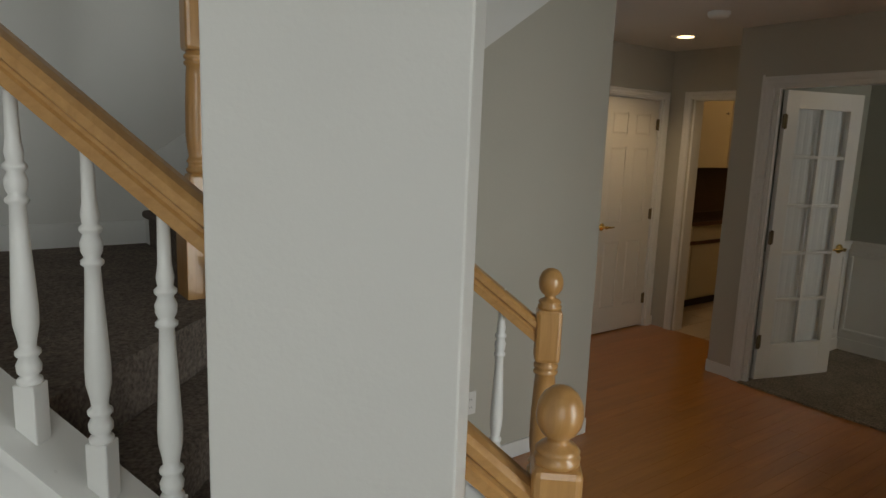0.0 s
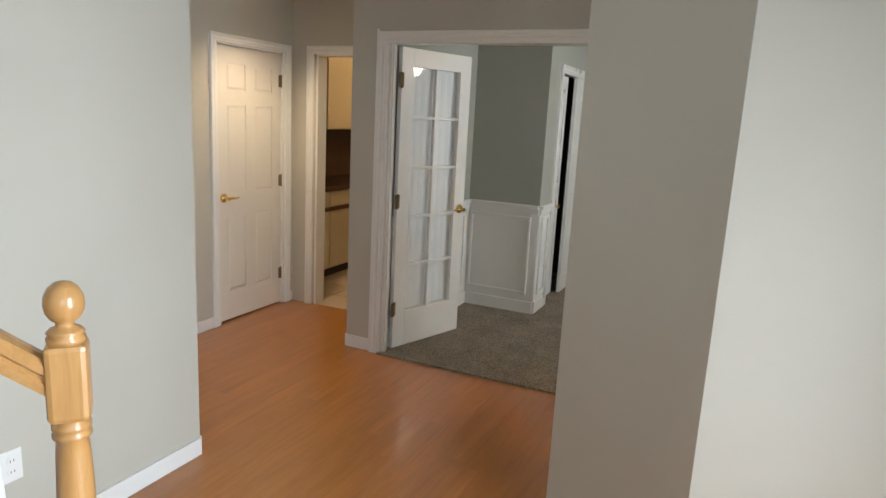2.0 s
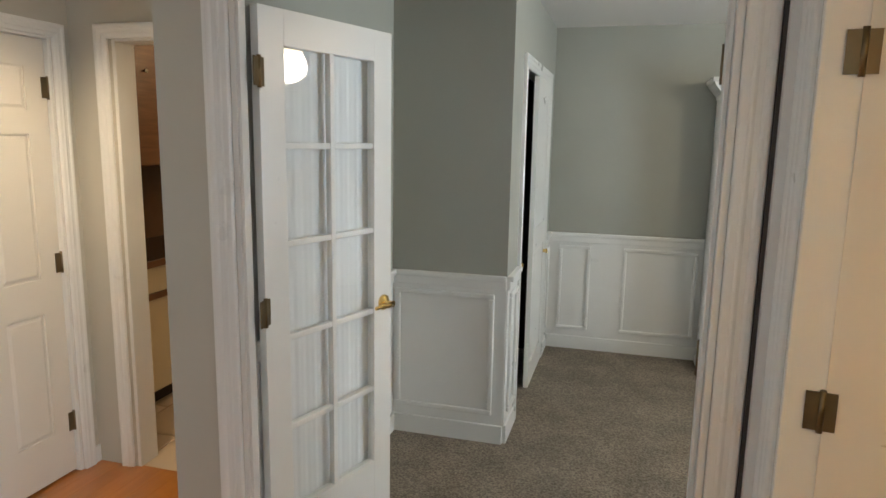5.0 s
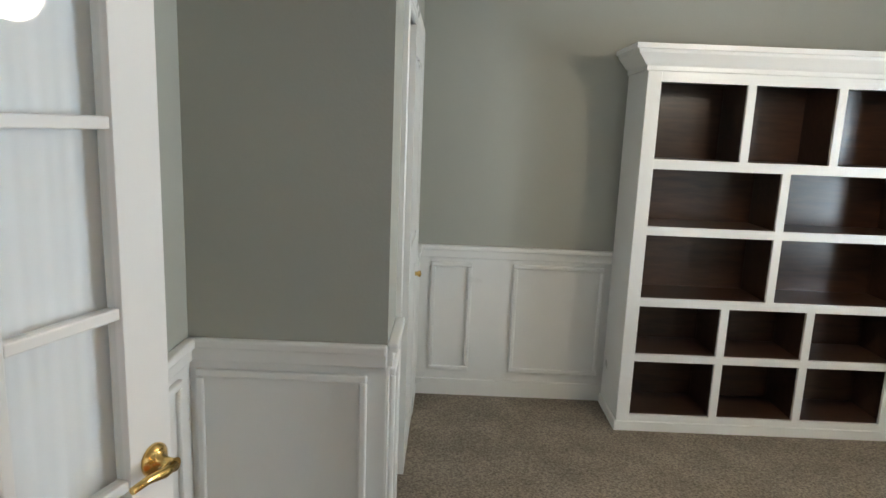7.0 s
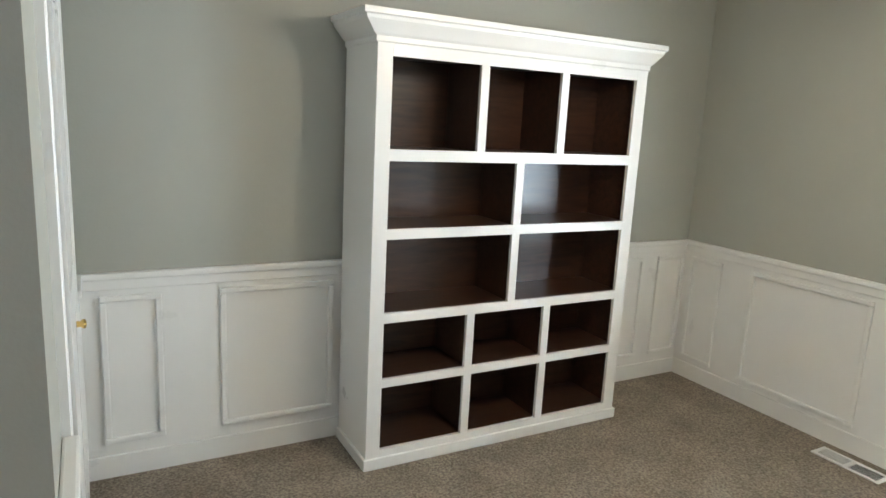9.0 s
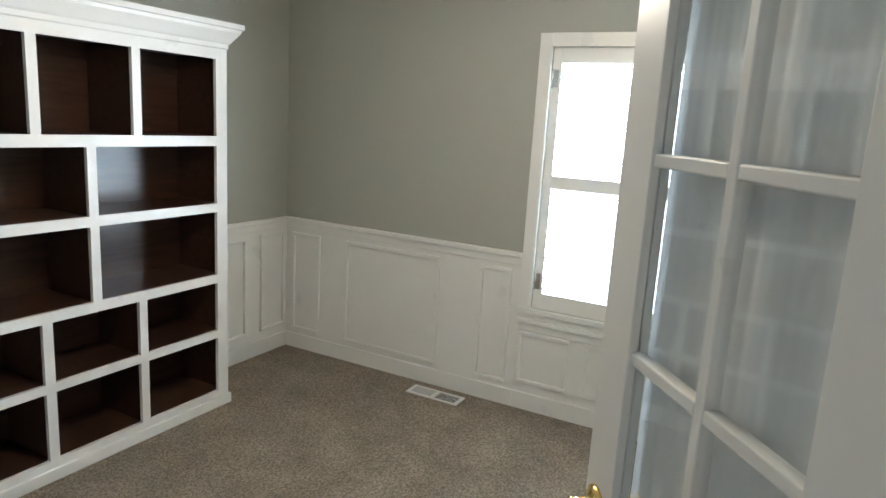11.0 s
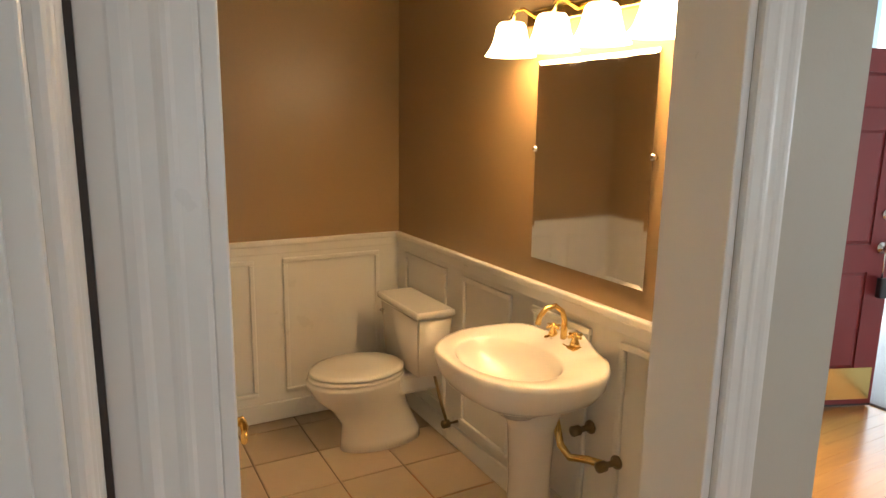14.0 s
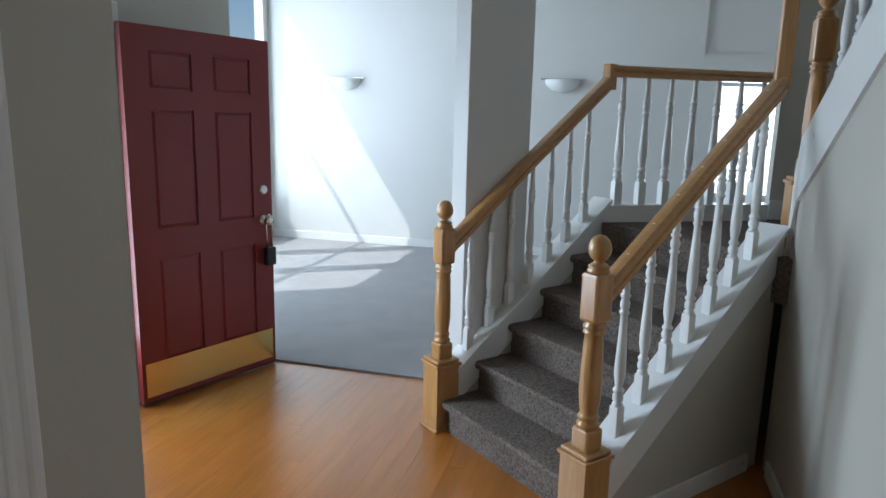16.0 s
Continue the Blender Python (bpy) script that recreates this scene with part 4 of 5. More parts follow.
for k in range(7):
    u = 0.16 + k * 0.135
    baluster(S @ pose(u, 0, zt(u)))
    baluster(S @ pose(FAR + u + 0.01, V1, zt(u + 0.01)) @ Matrix.Diagonal((1, 1, 0.90, 1)))
for k in range(7):
    f0 = (k + 0.6) / 7.4
    baluster(pose(tx + (-0.11 - tx) * f0, ty + (-4.93 - ty) * f0, LZ + 0.12, 0, 0, 34) @ Matrix.Diagonal((1.2, 1.2, 1.05, 1)))
for k in range(10):
    y = -3.38 + k * 0.165
    baluster(pose(0.0, y, LZ + 0.53 + 0.68 * (y + 3.58) + 0.02))

# column beside the stairs
bm = bmesh.new()
box(bm, 0.158, 0.555, 1.17, 1.31, 0, HI, m=pose(0.86, -2.76, 0, 0, 0, 225), bevel=0.004)
setting("stair_column", bm, PAINT_LIVING, "tall pale painted rectangular column", "column")

# ---- bookcase ----
bk = thing("bookcase", "white built-in bookcase with dark walnut interior, empty", "bookcase", pose(1.838, 3.215, 0.014))
BW, BD, BH = 1.495, 0.365, 2.03
FT = 0.02
bm = bmesh.new()
box(bm, 0, FT, -BD + FT, 0, 0, BH - 0.05)
part("side_panel", bm, WHITE, bk)
bm = bmesh.new()
box(bm, BW - FT, BW, -BD + FT, 0, 0, BH - 0.05)
part("side_panel", bm, WHITE, bk)
bm = bmesh.new()
box(bm, FT, BW - FT, -0.034, -0.022, 0.02, BH - 0.05)
part("back_panel", bm, DARK_WOOD, bk, "dark walnut back panel")
rows = [(1.47, 1.85, 3), (1.125, 1.42, 2), (0.745, 1.08, 2), (0.435, 0.70, 3), (0.09, 0.395, 3)]
BI0, BI1 = 0.07, BW - 0.07
bm = bmesh.new()
box(bm, 0, BI0, -BD, -BD + FT, 0, BH - 0.05, bevel=0.0015)
box(bm, BI1, BW, -BD, -BD + FT, 0, BH - 0.05, bevel=0.0015)
edges = [0.0] + [z for r in sorted(rows) for z in r[:2]] + [BH - 0.05]
for k in range(0, len(edges), 2):
    box(bm, BI0, BI1, -BD, -BD + FT, edges[k], edges[k + 1])
for z0, z1, n in rows:
    for k in range(1, n):
        x = BI0 + (BI1 - BI0) * k / n
        box(bm, x - 0.021, x + 0.021, -BD + 0.0005, -BD + FT, z0, z1)
part("face_frame", bm, WHITE, bk, "white painted face frame")
for z0, z1, n in rows:
    bm = bmesh.new()
    box(bm, FT, BW - FT, -BD + FT, -0.034, z0 - 0.022, z0 - 0.002)
    part("shelf", bm, DARK_WOOD, bk, "dark walnut shelf board")
    for k in range(1, n):
        x = BI0 + (BI1 - BI0) * k / n
        bm = bmesh.new()
        box(bm, x - 0.010, x + 0.010, -BD + FT, -0.034, z0 - 0.002, z1 + 0.018)
        part("divider", bm, DARK_WOOD, bk)
for x in (FT, BW - FT - 0.012):
    bm = bmesh.new()
    box(bm, x, x + 0.012, -BD + FT, -0.034, 0.04, 1.87)
    part("side_lining", bm, DARK_WOOD, bk)
bm = bmesh.new()
box(bm, FT, BW - FT, -BD + FT, -0.034, 1.868, 1.885)
part("top_lining", bm, DARK_WOOD, bk)
bm = bmesh.new()
crown = [(0.0, 1.90), (0.008, 1.905), (0.008, 1.925), (0.02, 1.935), (0.045, 1.965), (0.062, 1.985), (0.066, 2.0), (0.078, 2.005), (0.078, 2.028)]
loft(bm, [[(-d, 0, z), (-d, -BD - d * 0.6, z), (BW + d, -BD - d * 0.6, z), (BW + d, 0, z)] for d, z in crown])
for f in bm.faces:
    f.smooth = False
part("crown_moulding", bm, WHITE, bk, "white stepped crown moulding")
bm = bmesh.new()
box(bm, -0.012, BW + 0.012, -BD - 0.012, 0, 0, 0.055, bevel=0.004)
part("base_moulding", bm, WHITE, bk)


# ---- floor vents, switches, outlets ----
def vent(place, rz):
    v = thing("floor_vent", "white metal floor register half open, set in the carpet", "vent", pose(*place, 0, 0, rz))
    bm = bmesh.new()
    for b in ((-0.17, 0.17, -0.06, -0.045, 0, 0.008), (-0.17, 0.17, 0.045, 0.06, 0, 0.008), (-0.17, -0.15, -0.045, 0.045, 0, 0.008), (0.15, 0.17, -0.045, 0.045, 0, 0.008), (-0.012, 0.012, -0.045, 0.045, 0, 0.008)):
        box(bm, *b, bevel=0.002)
    part("frame", bm, WHITE, v)
    # Black sheet painted as the shade down inside the duct.
    bm = bmesh.new()
    box(bm, -0.15, 0.15, -0.045, 0.045, -0.004, 0.0015)
    part("duct", bm, BLACK, v, "black sheet painted as the shaded duct opening")
    for s in range(10):
        for x0, tilt in ((-0.148, 25), (0.014, 70)):
            bm = bmesh.new()
            y = -0.041 + s * 0.0091
            mm = Matrix.Translation((x0 + 0.067, y, 0.004)) @ Matrix.Rotation(radians(tilt), 4, "X")
            box(bm, -0.067, 0.067, -0.0045 if tilt < 50 else -0.003, 0.0045 if tilt < 50 else 0.003, -0.0006, 0.0006, m=mm)
            part("slat", bm, WHITE, v)
    return v


vent((4.095, 1.945, 0.014), 90)


def plate(name, label, cat, m, rocker):
    r = thing(name, label, cat, m)
    bm = bmesh.new()
    box(bm, -0.036, 0.036, -0.006, 0, -0.058, 0.058, bevel=0.003)
    part("cover_plate", bm, PLASTIC, r)
    if rocker:
        bm = bmesh.new()
        box(bm, -0.005, 0.005, -0.016, -0.006, -0.004, 0.014, bevel=0.002)
        part("toggle", bm, PLASTIC, r)
    else:
        for z in (0.02, -0.02):
            bm = bmesh.new()
            lathe(bm, [(0.017, 0), (0.017, 0.002)], m=Matrix.Translation((0, -0.006, z)) @ Matrix.Rotation(radians(90), 4, "X"), seg=16)
            part("socket", bm, PLASTIC, r)
            # Solid black bars stand for the shade inside the socket holes.
            bm = bmesh.new()
            for x in (-0.006, 0.006):
                box(bm, x - 0.001, x + 0.001, -0.0088, -0.0078, z - 0.004, z + 0.005)
            part("slots", bm, BLACK, r)
    return r


plate("outlet", "white double wall outlet above the baseboard", "outlet", pose(0.05, -2.45, 0.36, 0, 0, 90), False)
plate("light_switch", "white toggle light switch on the angled wall", "switch", pose(-1.33, -0.61, 1.16, 0, 0, 45), True)
plate("light_switch", "white toggle light switch on the hall return", "switch", pose(-1.44, -0.72, 1.16, 0, 0, 45), True)


# ---- hall ceiling fixtures ----
dl = thing("recessed_light", "white recessed ceiling downlight, switched on", "light", pose(-0.66, 0.04, H))
bm = bmesh.new()
lathe(bm, [(0.085, -0.006), (0.095, -0.004), (0.098, 0.0), (0.06, 0.0005)], seg=28)
part("trim_ring", bm, WHITE, dl)
bm = bmesh.new()
lathe(bm, [(0.06, -0.0075), (0.055, -0.009), (0.001, -0.0095)], seg=24)
part("lamp", bm, LAMP_GLOW, dl, "glowing lamp face")
sd = thing("smoke_detector", "white round smoke detector on the ceiling", "detector", pose(0.0, -0.6, H))
bm = bmesh.new()
lathe(bm, [(0.066, 0.0), (0.066, -0.012), (0.058, -0.03), (0.03, -0.038), (0.001, -0.038)], seg=26)
part("housing", bm, PLASTIC, sd)

dm = thing("ceiling_light", "lit frosted glass dome ceiling light with metal stem", "light", pose(2.6, 1.4, H))
bm = bmesh.new()
lathe(bm, [(0.065, 0.0), (0.065, -0.012), (0.03, -0.025), (0.012, -0.03), (0.012, -0.14)], seg=20)
part("canopy", bm, CHROME, dm)
bm = bmesh.new()
lathe(bm, [(0.17, -0.13), (0.165, -0.15), (0.14, -0.185), (0.095, -0.212), (0.04, -0.226), (0.002, -0.228)], seg=28)
part("glass_dome", bm, LAMP_GLOW, dm, "glowing frosted dome")

# ---- office window ----
win = tagged(new("window_office"), "white framed window with plantation shutters, brightly backlit", "window", kind="structure")
bm = bmesh.new()
for b in ((4.225, 4.247, WY0 - 0.07, WY0, WZ0 - 0.0, WZ1 + 0.07), (4.225, 4.247, WY1, WY1 + 0.07, WZ0, WZ1 + 0.07), (4.225, 4.2215, WY0, WY1, WZ1, WZ1 + 0.07), (4.21, 4.247, WY0 - 0.09, WY1 + 0.09, WZ0 - 0.03, WZ0), (4.228, 4.247, WY0 - 0.07, WY1 + 0.07, WZ0 - 0.085, WZ0 - 0.03)):
    box(bm, *b, bevel=0.003)
part("window_frame", bm, WHITE, win)
for y0, y1 in ((WY0, (WY0 + WY1) / 2 - 0.002), ((WY0 + WY1) / 2 + 0.002, WY1)):
    bm = bmesh.new()
    for b in ((4.255, 4.283, y0, y0 + 0.05, WZ0, WZ1), (4.255, 4.283, y1 - 0.05, y1, WZ0, WZ1), (4.255, 4.283, y0 + 0.05, y1 - 0.05, WZ0, WZ0 + 0.09), (4.255, 4.283, y0 + 0.05, y1 - 0.05, WZ1 - 0.08, WZ1), (4.255, 4.283, y0 + 0.05, y1 - 0.05, 1.30, 1.37)):
        box(bm, *b, bevel=0.002)
    sh = part("shutter", bm, WHITE, win, "white plantation shutter panel")
    for z0, z1 in ((WZ0 + 0.09, 1.30), (1.37, WZ1 - 0.08)):
        k = int((z1 - z0) / 0.058)
        for i in range(k):
            bm = bmesh.new()
            mm = Matrix.Translation((4.269, (y0 + y1) / 2, z0 + (i + 0.5) * (z1 - z0) / k)) @ Matrix.Rotation(radians(12), 4, "Y")
            box(bm, -0.03, 0.03, -(y1 - y0) / 2 + 0.052, (y1 - y0) / 2 - 0.052, -0.004, 0.004, m=mm, bevel=0.003)
            part("slat", bm, WHITE, sh)
for z in (0.78, 1.88):
    hinge(win, (4.25, WY1 - 0.005, z), 90, CHROME)
bm = B((4.325, 4.329, WY0, WY1, WZ0, WZ1))
g = part("pane", bm, GLASS, win)
g.visible_shadow = False

# ---- living-room windows and sconces ----
for i, (a, b) in enumerate(LW):
    w = tagged(new("window_living"), "tall white framed living room window", "window", kind="structure")
    bm = bmesh.new()
    for q in ((5.28, 5.40, a, a + 0.05, 0.55, 3.5), (5.28, 5.40, b - 0.05, b, 0.55, 3.5), (5.28, 5.40, a + 0.05, b - 0.05, 0.55, 0.60), (5.28, 5.40, a + 0.05, b - 0.05, 3.45, 3.5), (5.33, 5.37, a + 0.05, b - 0.05, 2.1, 2.16)):
        box(bm, *q)
    part("window_frame", bm, WHITE, w)
w = tagged(new("window_south"), "white framed window beside the landing, brightly backlit", "window", kind="structure")
bm = bmesh.new()
for q in ((VX0, VX0 + 0.04, -8.40, -8.29, VZ0, VZ1), (VX1 - 0.04, VX1, -8.40, -8.29, VZ0, VZ1), (VX0 + 0.04, VX1 - 0.04, -8.40, -8.29, VZ0, VZ0 + 0.04), (VX0 + 0.04, VX1 - 0.04, -8.40, -8.29, VZ1 - 0.04, VZ1)):
    box(bm, *q)
part("window_frame", bm, WHITE, w)


# added hall-end window, out of view, that frames the fill lamp
w = tagged(new("window_hall"), "added white framed window, out of view at the hall end", "window", kind="structure")
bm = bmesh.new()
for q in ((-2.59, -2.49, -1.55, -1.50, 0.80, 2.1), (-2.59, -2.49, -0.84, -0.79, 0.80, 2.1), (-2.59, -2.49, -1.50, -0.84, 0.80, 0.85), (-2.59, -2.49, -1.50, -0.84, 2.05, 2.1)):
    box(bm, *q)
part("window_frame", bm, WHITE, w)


def sconce(x, z):
    r = thing("wall_sconce", "white half-bowl wall sconce with metal rim", "sconce", pose(x, -8.3, z), "living room sconces")
    bm = bmesh.new()
    n = 18
    loops = []
    for k in range(7):
        t = k / 6
        rad = 0.20 * math.sqrt(max(0.0, 1 - (1 - t) ** 2)) if k else 0.012
        zz = -0.15 * (1 - t)
        loops.append([(rad * math.cos(math.pi * i / n), 0.85 * rad * math.sin(math.pi * i / n) + 0.004, zz) for i in range(n + 1)])
    loft(bm, loops)
    part("bowl", bm, SCONCE, r, "frosted white glass bowl")
    bm = bmesh.new()
    box(bm, -0.25, 0.25, 0.002, 0.03, -0.004, 0.014, bevel=0.004)
    part("rim", bm, CHROME, r)
    return r


sconce(1.52, 2.10)
sconce(4.21, 2.10)

# ---- powder room ----
TX = 3.84
tl = thing("toilet", "white porcelain two-piece toilet with closed lid", "toilet", pose(TX, PY + 0.02, 0.0))


def oval(cx, cy, rx, ry, z, n=24, egg=0.0):
    return [(cx + rx * math.cos(2 * math.pi * k / n) * (1 - egg * math.sin(2 * math.pi * k / n)), cy + ry * math.sin(2 * math.pi * k / n), z) for k in range(n)]


bm = bmesh.new()
loft(bm, [oval(0, 0.30, 0.105, 0.22, 0.0), oval(0, 0.30, 0.10, 0.215, 0.05), oval(0, 0.32, 0.09, 0.19, 0.14), oval(0, 0.36, 0.11, 0.20, 0.22), oval(0, 0.41, 0.155, 0.235, 0.30), oval(0, 0.43, 0.178, 0.25, 0.365), oval(0, 0.43, 0.182, 0.255, 0.385), oval(0, 0.43, 0.16, 0.235, 0.388)])
part("bowl", bm, PORCELAIN, tl)
bm = bmesh.new()
box(bm, -0.12, 0.12, 0.0, 0.25, 0.28, 0.385, bevel=0.02)
part("deck", bm, PORCELAIN, tl)
bm = bmesh.new()
loft(bm, [oval(0, 0.43, 0.178, 0.235, 0.391, egg=0.06), oval(0, 0.43, 0.188, 0.245, 0.396, egg=0.06), oval(0, 0.43, 0.188, 0.245, 0.408, egg=0.06), oval(0, 0.43, 0.178, 0.235, 0.412, egg=0.06)])
part("seat", bm, PORCELAIN, tl)
bm = bmesh.new()
loft(bm, [oval(0, 0.425, 0.180, 0.235, 0.416, egg=0.06), oval(0, 0.425, 0.188, 0.243, 0.421, egg=0.06), oval(0, 0.425, 0.186, 0.241, 0.432, egg=0.06), oval(0, 0.425, 0.165, 0.215, 0.439, egg=0.06), oval(0, 0.425, 0.09, 0.12, 0.441, egg=0.06)])
part("lid", bm, PORCELAIN, tl)
bm = bmesh.new()
loft(bm, [[(-0.205, 0.03, 0.385), (0.205, 0.03, 0.385), (0.195, 0.19, 0.385), (-0.195, 0.19, 0.385)], [(-0.235, 0.012, 0.70), (0.235, 0.012, 0.70), (0.225, 0.205, 0.70), (-0.225, 0.205, 0.70)]])
bmesh.ops.bevel(bm, geom=bm.edges[:], offset=0.014, segments=3, affect="EDGES")
part("tank", bm, PORCELAIN, tl)
bm = bmesh.new()
box(bm, -0.245, 0.245, 0.005, 0.218, 0.70, 0.735, bevel=0.012)
part("tank_lid", bm, PORCELAIN, tl)
bm = bmesh.new()
tube(bm, [(0.17, 0.205, 0.65), (0.17, 0.225, 0.65), (0.12, 0.228, 0.645)], 0.007)
part("flush_lever", bm, CHROME, tl)
bm = bmesh.new()
tube(bm, [(-0.27, 0.0, 0.16), (-0.27, 0.06, 0.16), (-0.25, 0.08, 0.25), (-0.19, 0.09, 0.386)], 0.008)
lathe(bm, [(0.02, 0), (0.02, 0.035), (0.012, 0.04)], m=Matrix.Translation((-0.27, 0.05, 0.16)) @ Matrix.Rotation(radians(-90), 4, "X"), seg=12)
part("supply_pipe", bm, BRONZE, tl)

SX = 2.725
sk = thing("pedestal_sink", "white porcelain pedestal sink with scalloped back", "sink", pose(SX, PY + 0.005, 0.0))
n = 48


def rim_pt(k, r, z, dz=0.0):
    a = 2 * math.pi * k / n
    ca, sa = math.cos(a), math.sin(a)
    x = 0.32 * r * math.copysign(abs(ca) ** 0.72, ca) * (1 - 0.2 * max(0.0, -sa) ** 2)
    y = 0.272 + 0.265 * r * (sa if sa > 0 else math.copysign(abs(sa) ** 0.55, sa))
    wav = 0.03 * math.cos(4 * a) * r
    lift = 0.05 * max(0.0, -sa) ** 2 * (0.55 + 0.45 * math.cos(2 * x / 0.3 * math.pi)) if dz == 0 else 0.0
    return (x * (1 + wav), y, z + lift)


bm = bmesh.new()
bowl = []
for r, z in ((0.26, 0.62), (0.40, 0.655), (0.66, 0.695), (0.88, 0.735), (0.965, 0.775), (1.0, 0.818), (0.985, 0.834), (0.94, 0.836)):
    bowl.append([rim_pt(k, r, z, 0 if z > 0.81 else 1) for k in range(n)])


def basin_pt(k, r, z):
    a = 2 * math.pi * k / n
    return (0.225 * r * math.cos(a), 0.315 + 0.165 * r * math.sin(a), z)


for r, z in ((1.04, 0.832), (0.98, 0.822), (0.9, 0.79), (0.7, 0.745), (0.4, 0.718), (0.08, 0.71)):
    bowl.append([basin_pt(k, r, z) for k in range(n)])
loft(bm, bowl)
part("basin", bm, PORCELAIN, sk)
bm = bmesh.new()
loft(bm, [oval(0, 0.20, 0.125, 0.11, 0.0), oval(0, 0.20, 0.12, 0.105, 0.05), oval(0, 0.20, 0.085, 0.08, 0.14), oval(0, 0.20, 0.08, 0.075, 0.35), oval(0, 0.20, 0.09, 0.085, 0.55), oval(0, 0.20, 0.12, 0.11, 0.64)])
part("pedestal", bm, PORCELAIN, sk)
fc = thing("faucet", "polished brass high-arc faucet with two cross handles on the sink", "faucet", pose(SX, PY + 0.075, 0.838))
bm = bmesh.new()
box(bm, -0.085, 0.085, -0.026, 0.026, 0, 0.012, bevel=0.005)
part("base_plate", bm, BRASS, fc)
bm = bmesh.new()
tube(bm, [(0, 0, 0.01), (0, 0, 0.09), (0, 0.012, 0.125), (0, 0.045, 0.15), (0, 0.085, 0.145), (0, 0.112, 0.12), (0, 0.12, 0.09)], [0.013, 0.011, 0.010, 0.010, 0.010, 0.010, 0.011], 12)
part("spout", bm, BRASS, fc)
for x in (-0.062, 0.062):
    bm = bmesh.new()
    lathe(bm, [(0.021, 0.01), (0.016, 0.025), (0.011, 0.04), (0.014, 0.055), (0.01, 0.062)], m=Matrix.Translation((x, 0, 0)), seg=14)
    tube(bm, [(x - 0.03, 0, 0.05), (x + 0.03, 0, 0.05)], 0.006)
    tube(bm, [(x, -0.03, 0.05), (x, 0.03, 0.05)], 0.006)
    part("handle", bm, BRASS, fc)
bm = bmesh.new()
lathe(bm, [(0.022, 0), (0.022, 0.004), (0.010, 0.006)], m=Matrix.Translation((SX, PY + 0.28, 0.7115)), seg=18)
tagged(part("sink_drain", bm, CHROME), "metal drain ring in the sink", "drain")
# Black bar on the porcelain, painted as the shade of the overflow hole.
bm = B((SX - 0.02, SX + 0.02, PY + 0.146, PY + 0.155, 0.795, 0.803), bevel=0.002)
tagged(part("overflow_slot", bm, BLACK), "black bar painted as the shade in the basin overflow slot", "drain")
pl = thing("sink_plumbing", "brass shut-off valves and trap under the sink", "plumbing", pose(SX - 0.17, PY + 0.02, 0.5))
for dx, dz in ((0.06, 0.05), (-0.08, -0.02)):
    bm = bmesh.new()
    lathe(bm, [(0.026, 0.0), (0.024, 0.008), (0.011, 0.012), (0.011, 0.05), (0.019, 0.055), (0.019, 0.085), (0.006, 0.09)], m=Matrix.Translation((dx, 0, dz)) @ Matrix.Rotation(radians(-90), 4, "X"), seg=14)
    part("valve", bm, BRONZE, pl)
bm = bmesh.new()
tube(bm, [(-0.08, 0.05, -0.02), (-0.02, 0.08, -0.02), (0.05, 0.1, -0.04), (0.08, 0.12, 0.0), (0.10, 0.13, 0.09)], 0.014)
part("trap", bm, BRASS, pl)

mr = thing("mirror", "frameless bathroom mirror held by small clips", "mirror", pose(2.73, PY, 1.478))
bm = bmesh.new()
loft(bm, [[(-0.303, 0.004, -0.378), (0.303, 0.004, -0.378), (0.303, 0.004, 0.378), (-0.303, 0.004, 0.378)], [(-0.303, 0.008, -0.378), (0.303, 0.008, -0.378), (0.303, 0.008, 0.378), (-0.303, 0.008, 0.378)], [(-0.288, 0.010, -0.363), (0.288, 0.010, -0.363), (0.288, 0.010, 0.363), (-0.288, 0.010, 0.363)]])
for f in bm.faces:
    f.smooth = False
part("mirror_glass", bm, MIRROR, mr)
for x in (-0.306, 0.306):
    bm = bmesh.new()
    lathe(bm, [(0.012, 0), (0.012, 0.012), (0.006, 0.016)], m=Matrix.Translation((x, 0.0, 0.05)) @ Matrix.Rotation(radians(-90), 4, "X"), seg=12)
    part("clip", bm, CHROME, mr)

vl = thing("vanity_light", "brass vanity light bar with four lit frosted bell shades", "light", pose(2.68, PY, 1.955))
bm = bmesh.new()
box(bm, -0.42, 0.42, 0.0, 0.025, 0.03, 0.09, bevel=0.008)
part("back_bar", bm, BRASS, vl)
for k in range(4):
    x = 0.365 - 0.243 * k
    bm = bmesh.new()
    tube(bm, [(x, 0.02, 0.06), (x, 0.08, 0.085), (x, 0.12, 0.075), (x, 0.13, 0.03)], 0.008)
    part("arm", bm, BRASS, vl)
    bm = bmesh.new()
    prof = [(0.022, 0.035), (0.044, 0.032), (0.054, 0.018), (0.062, -0.02), (0.074, -0.055), (0.092, -0.08), (0.096, -0.086), (0.091, -0.086), (0.070, -0.056), (0.045, -0.02), (0.01, 0.01)]
    lathe(bm, prof, m=Matrix.Translation((x, 0.13, 0.0)), seg=24)
    part("shade", bm, SHADE, vl, "lit frosted glass bell shade")
tb = thing("paper_holder", "white ceramic paper holder with metal roller on the panelling", "holder", pose(PX - 0.005, -0.59, 0.62, 0, 0, 90))
for x in (-0.08, 0.08):
    bm = bmesh.new()
    box(bm, x - 0.014, x + 0.014, 0.0, 0.07, -0.02, 0.02, bevel=0.006)
    part("post", bm, CHROME, tb)
bm = bmesh.new()
tube(bm, [(-0.08, 0.055, 0), (0.08, 0.055, 0)], 0.010)
part("roller", bm, PORCELAIN, tb)

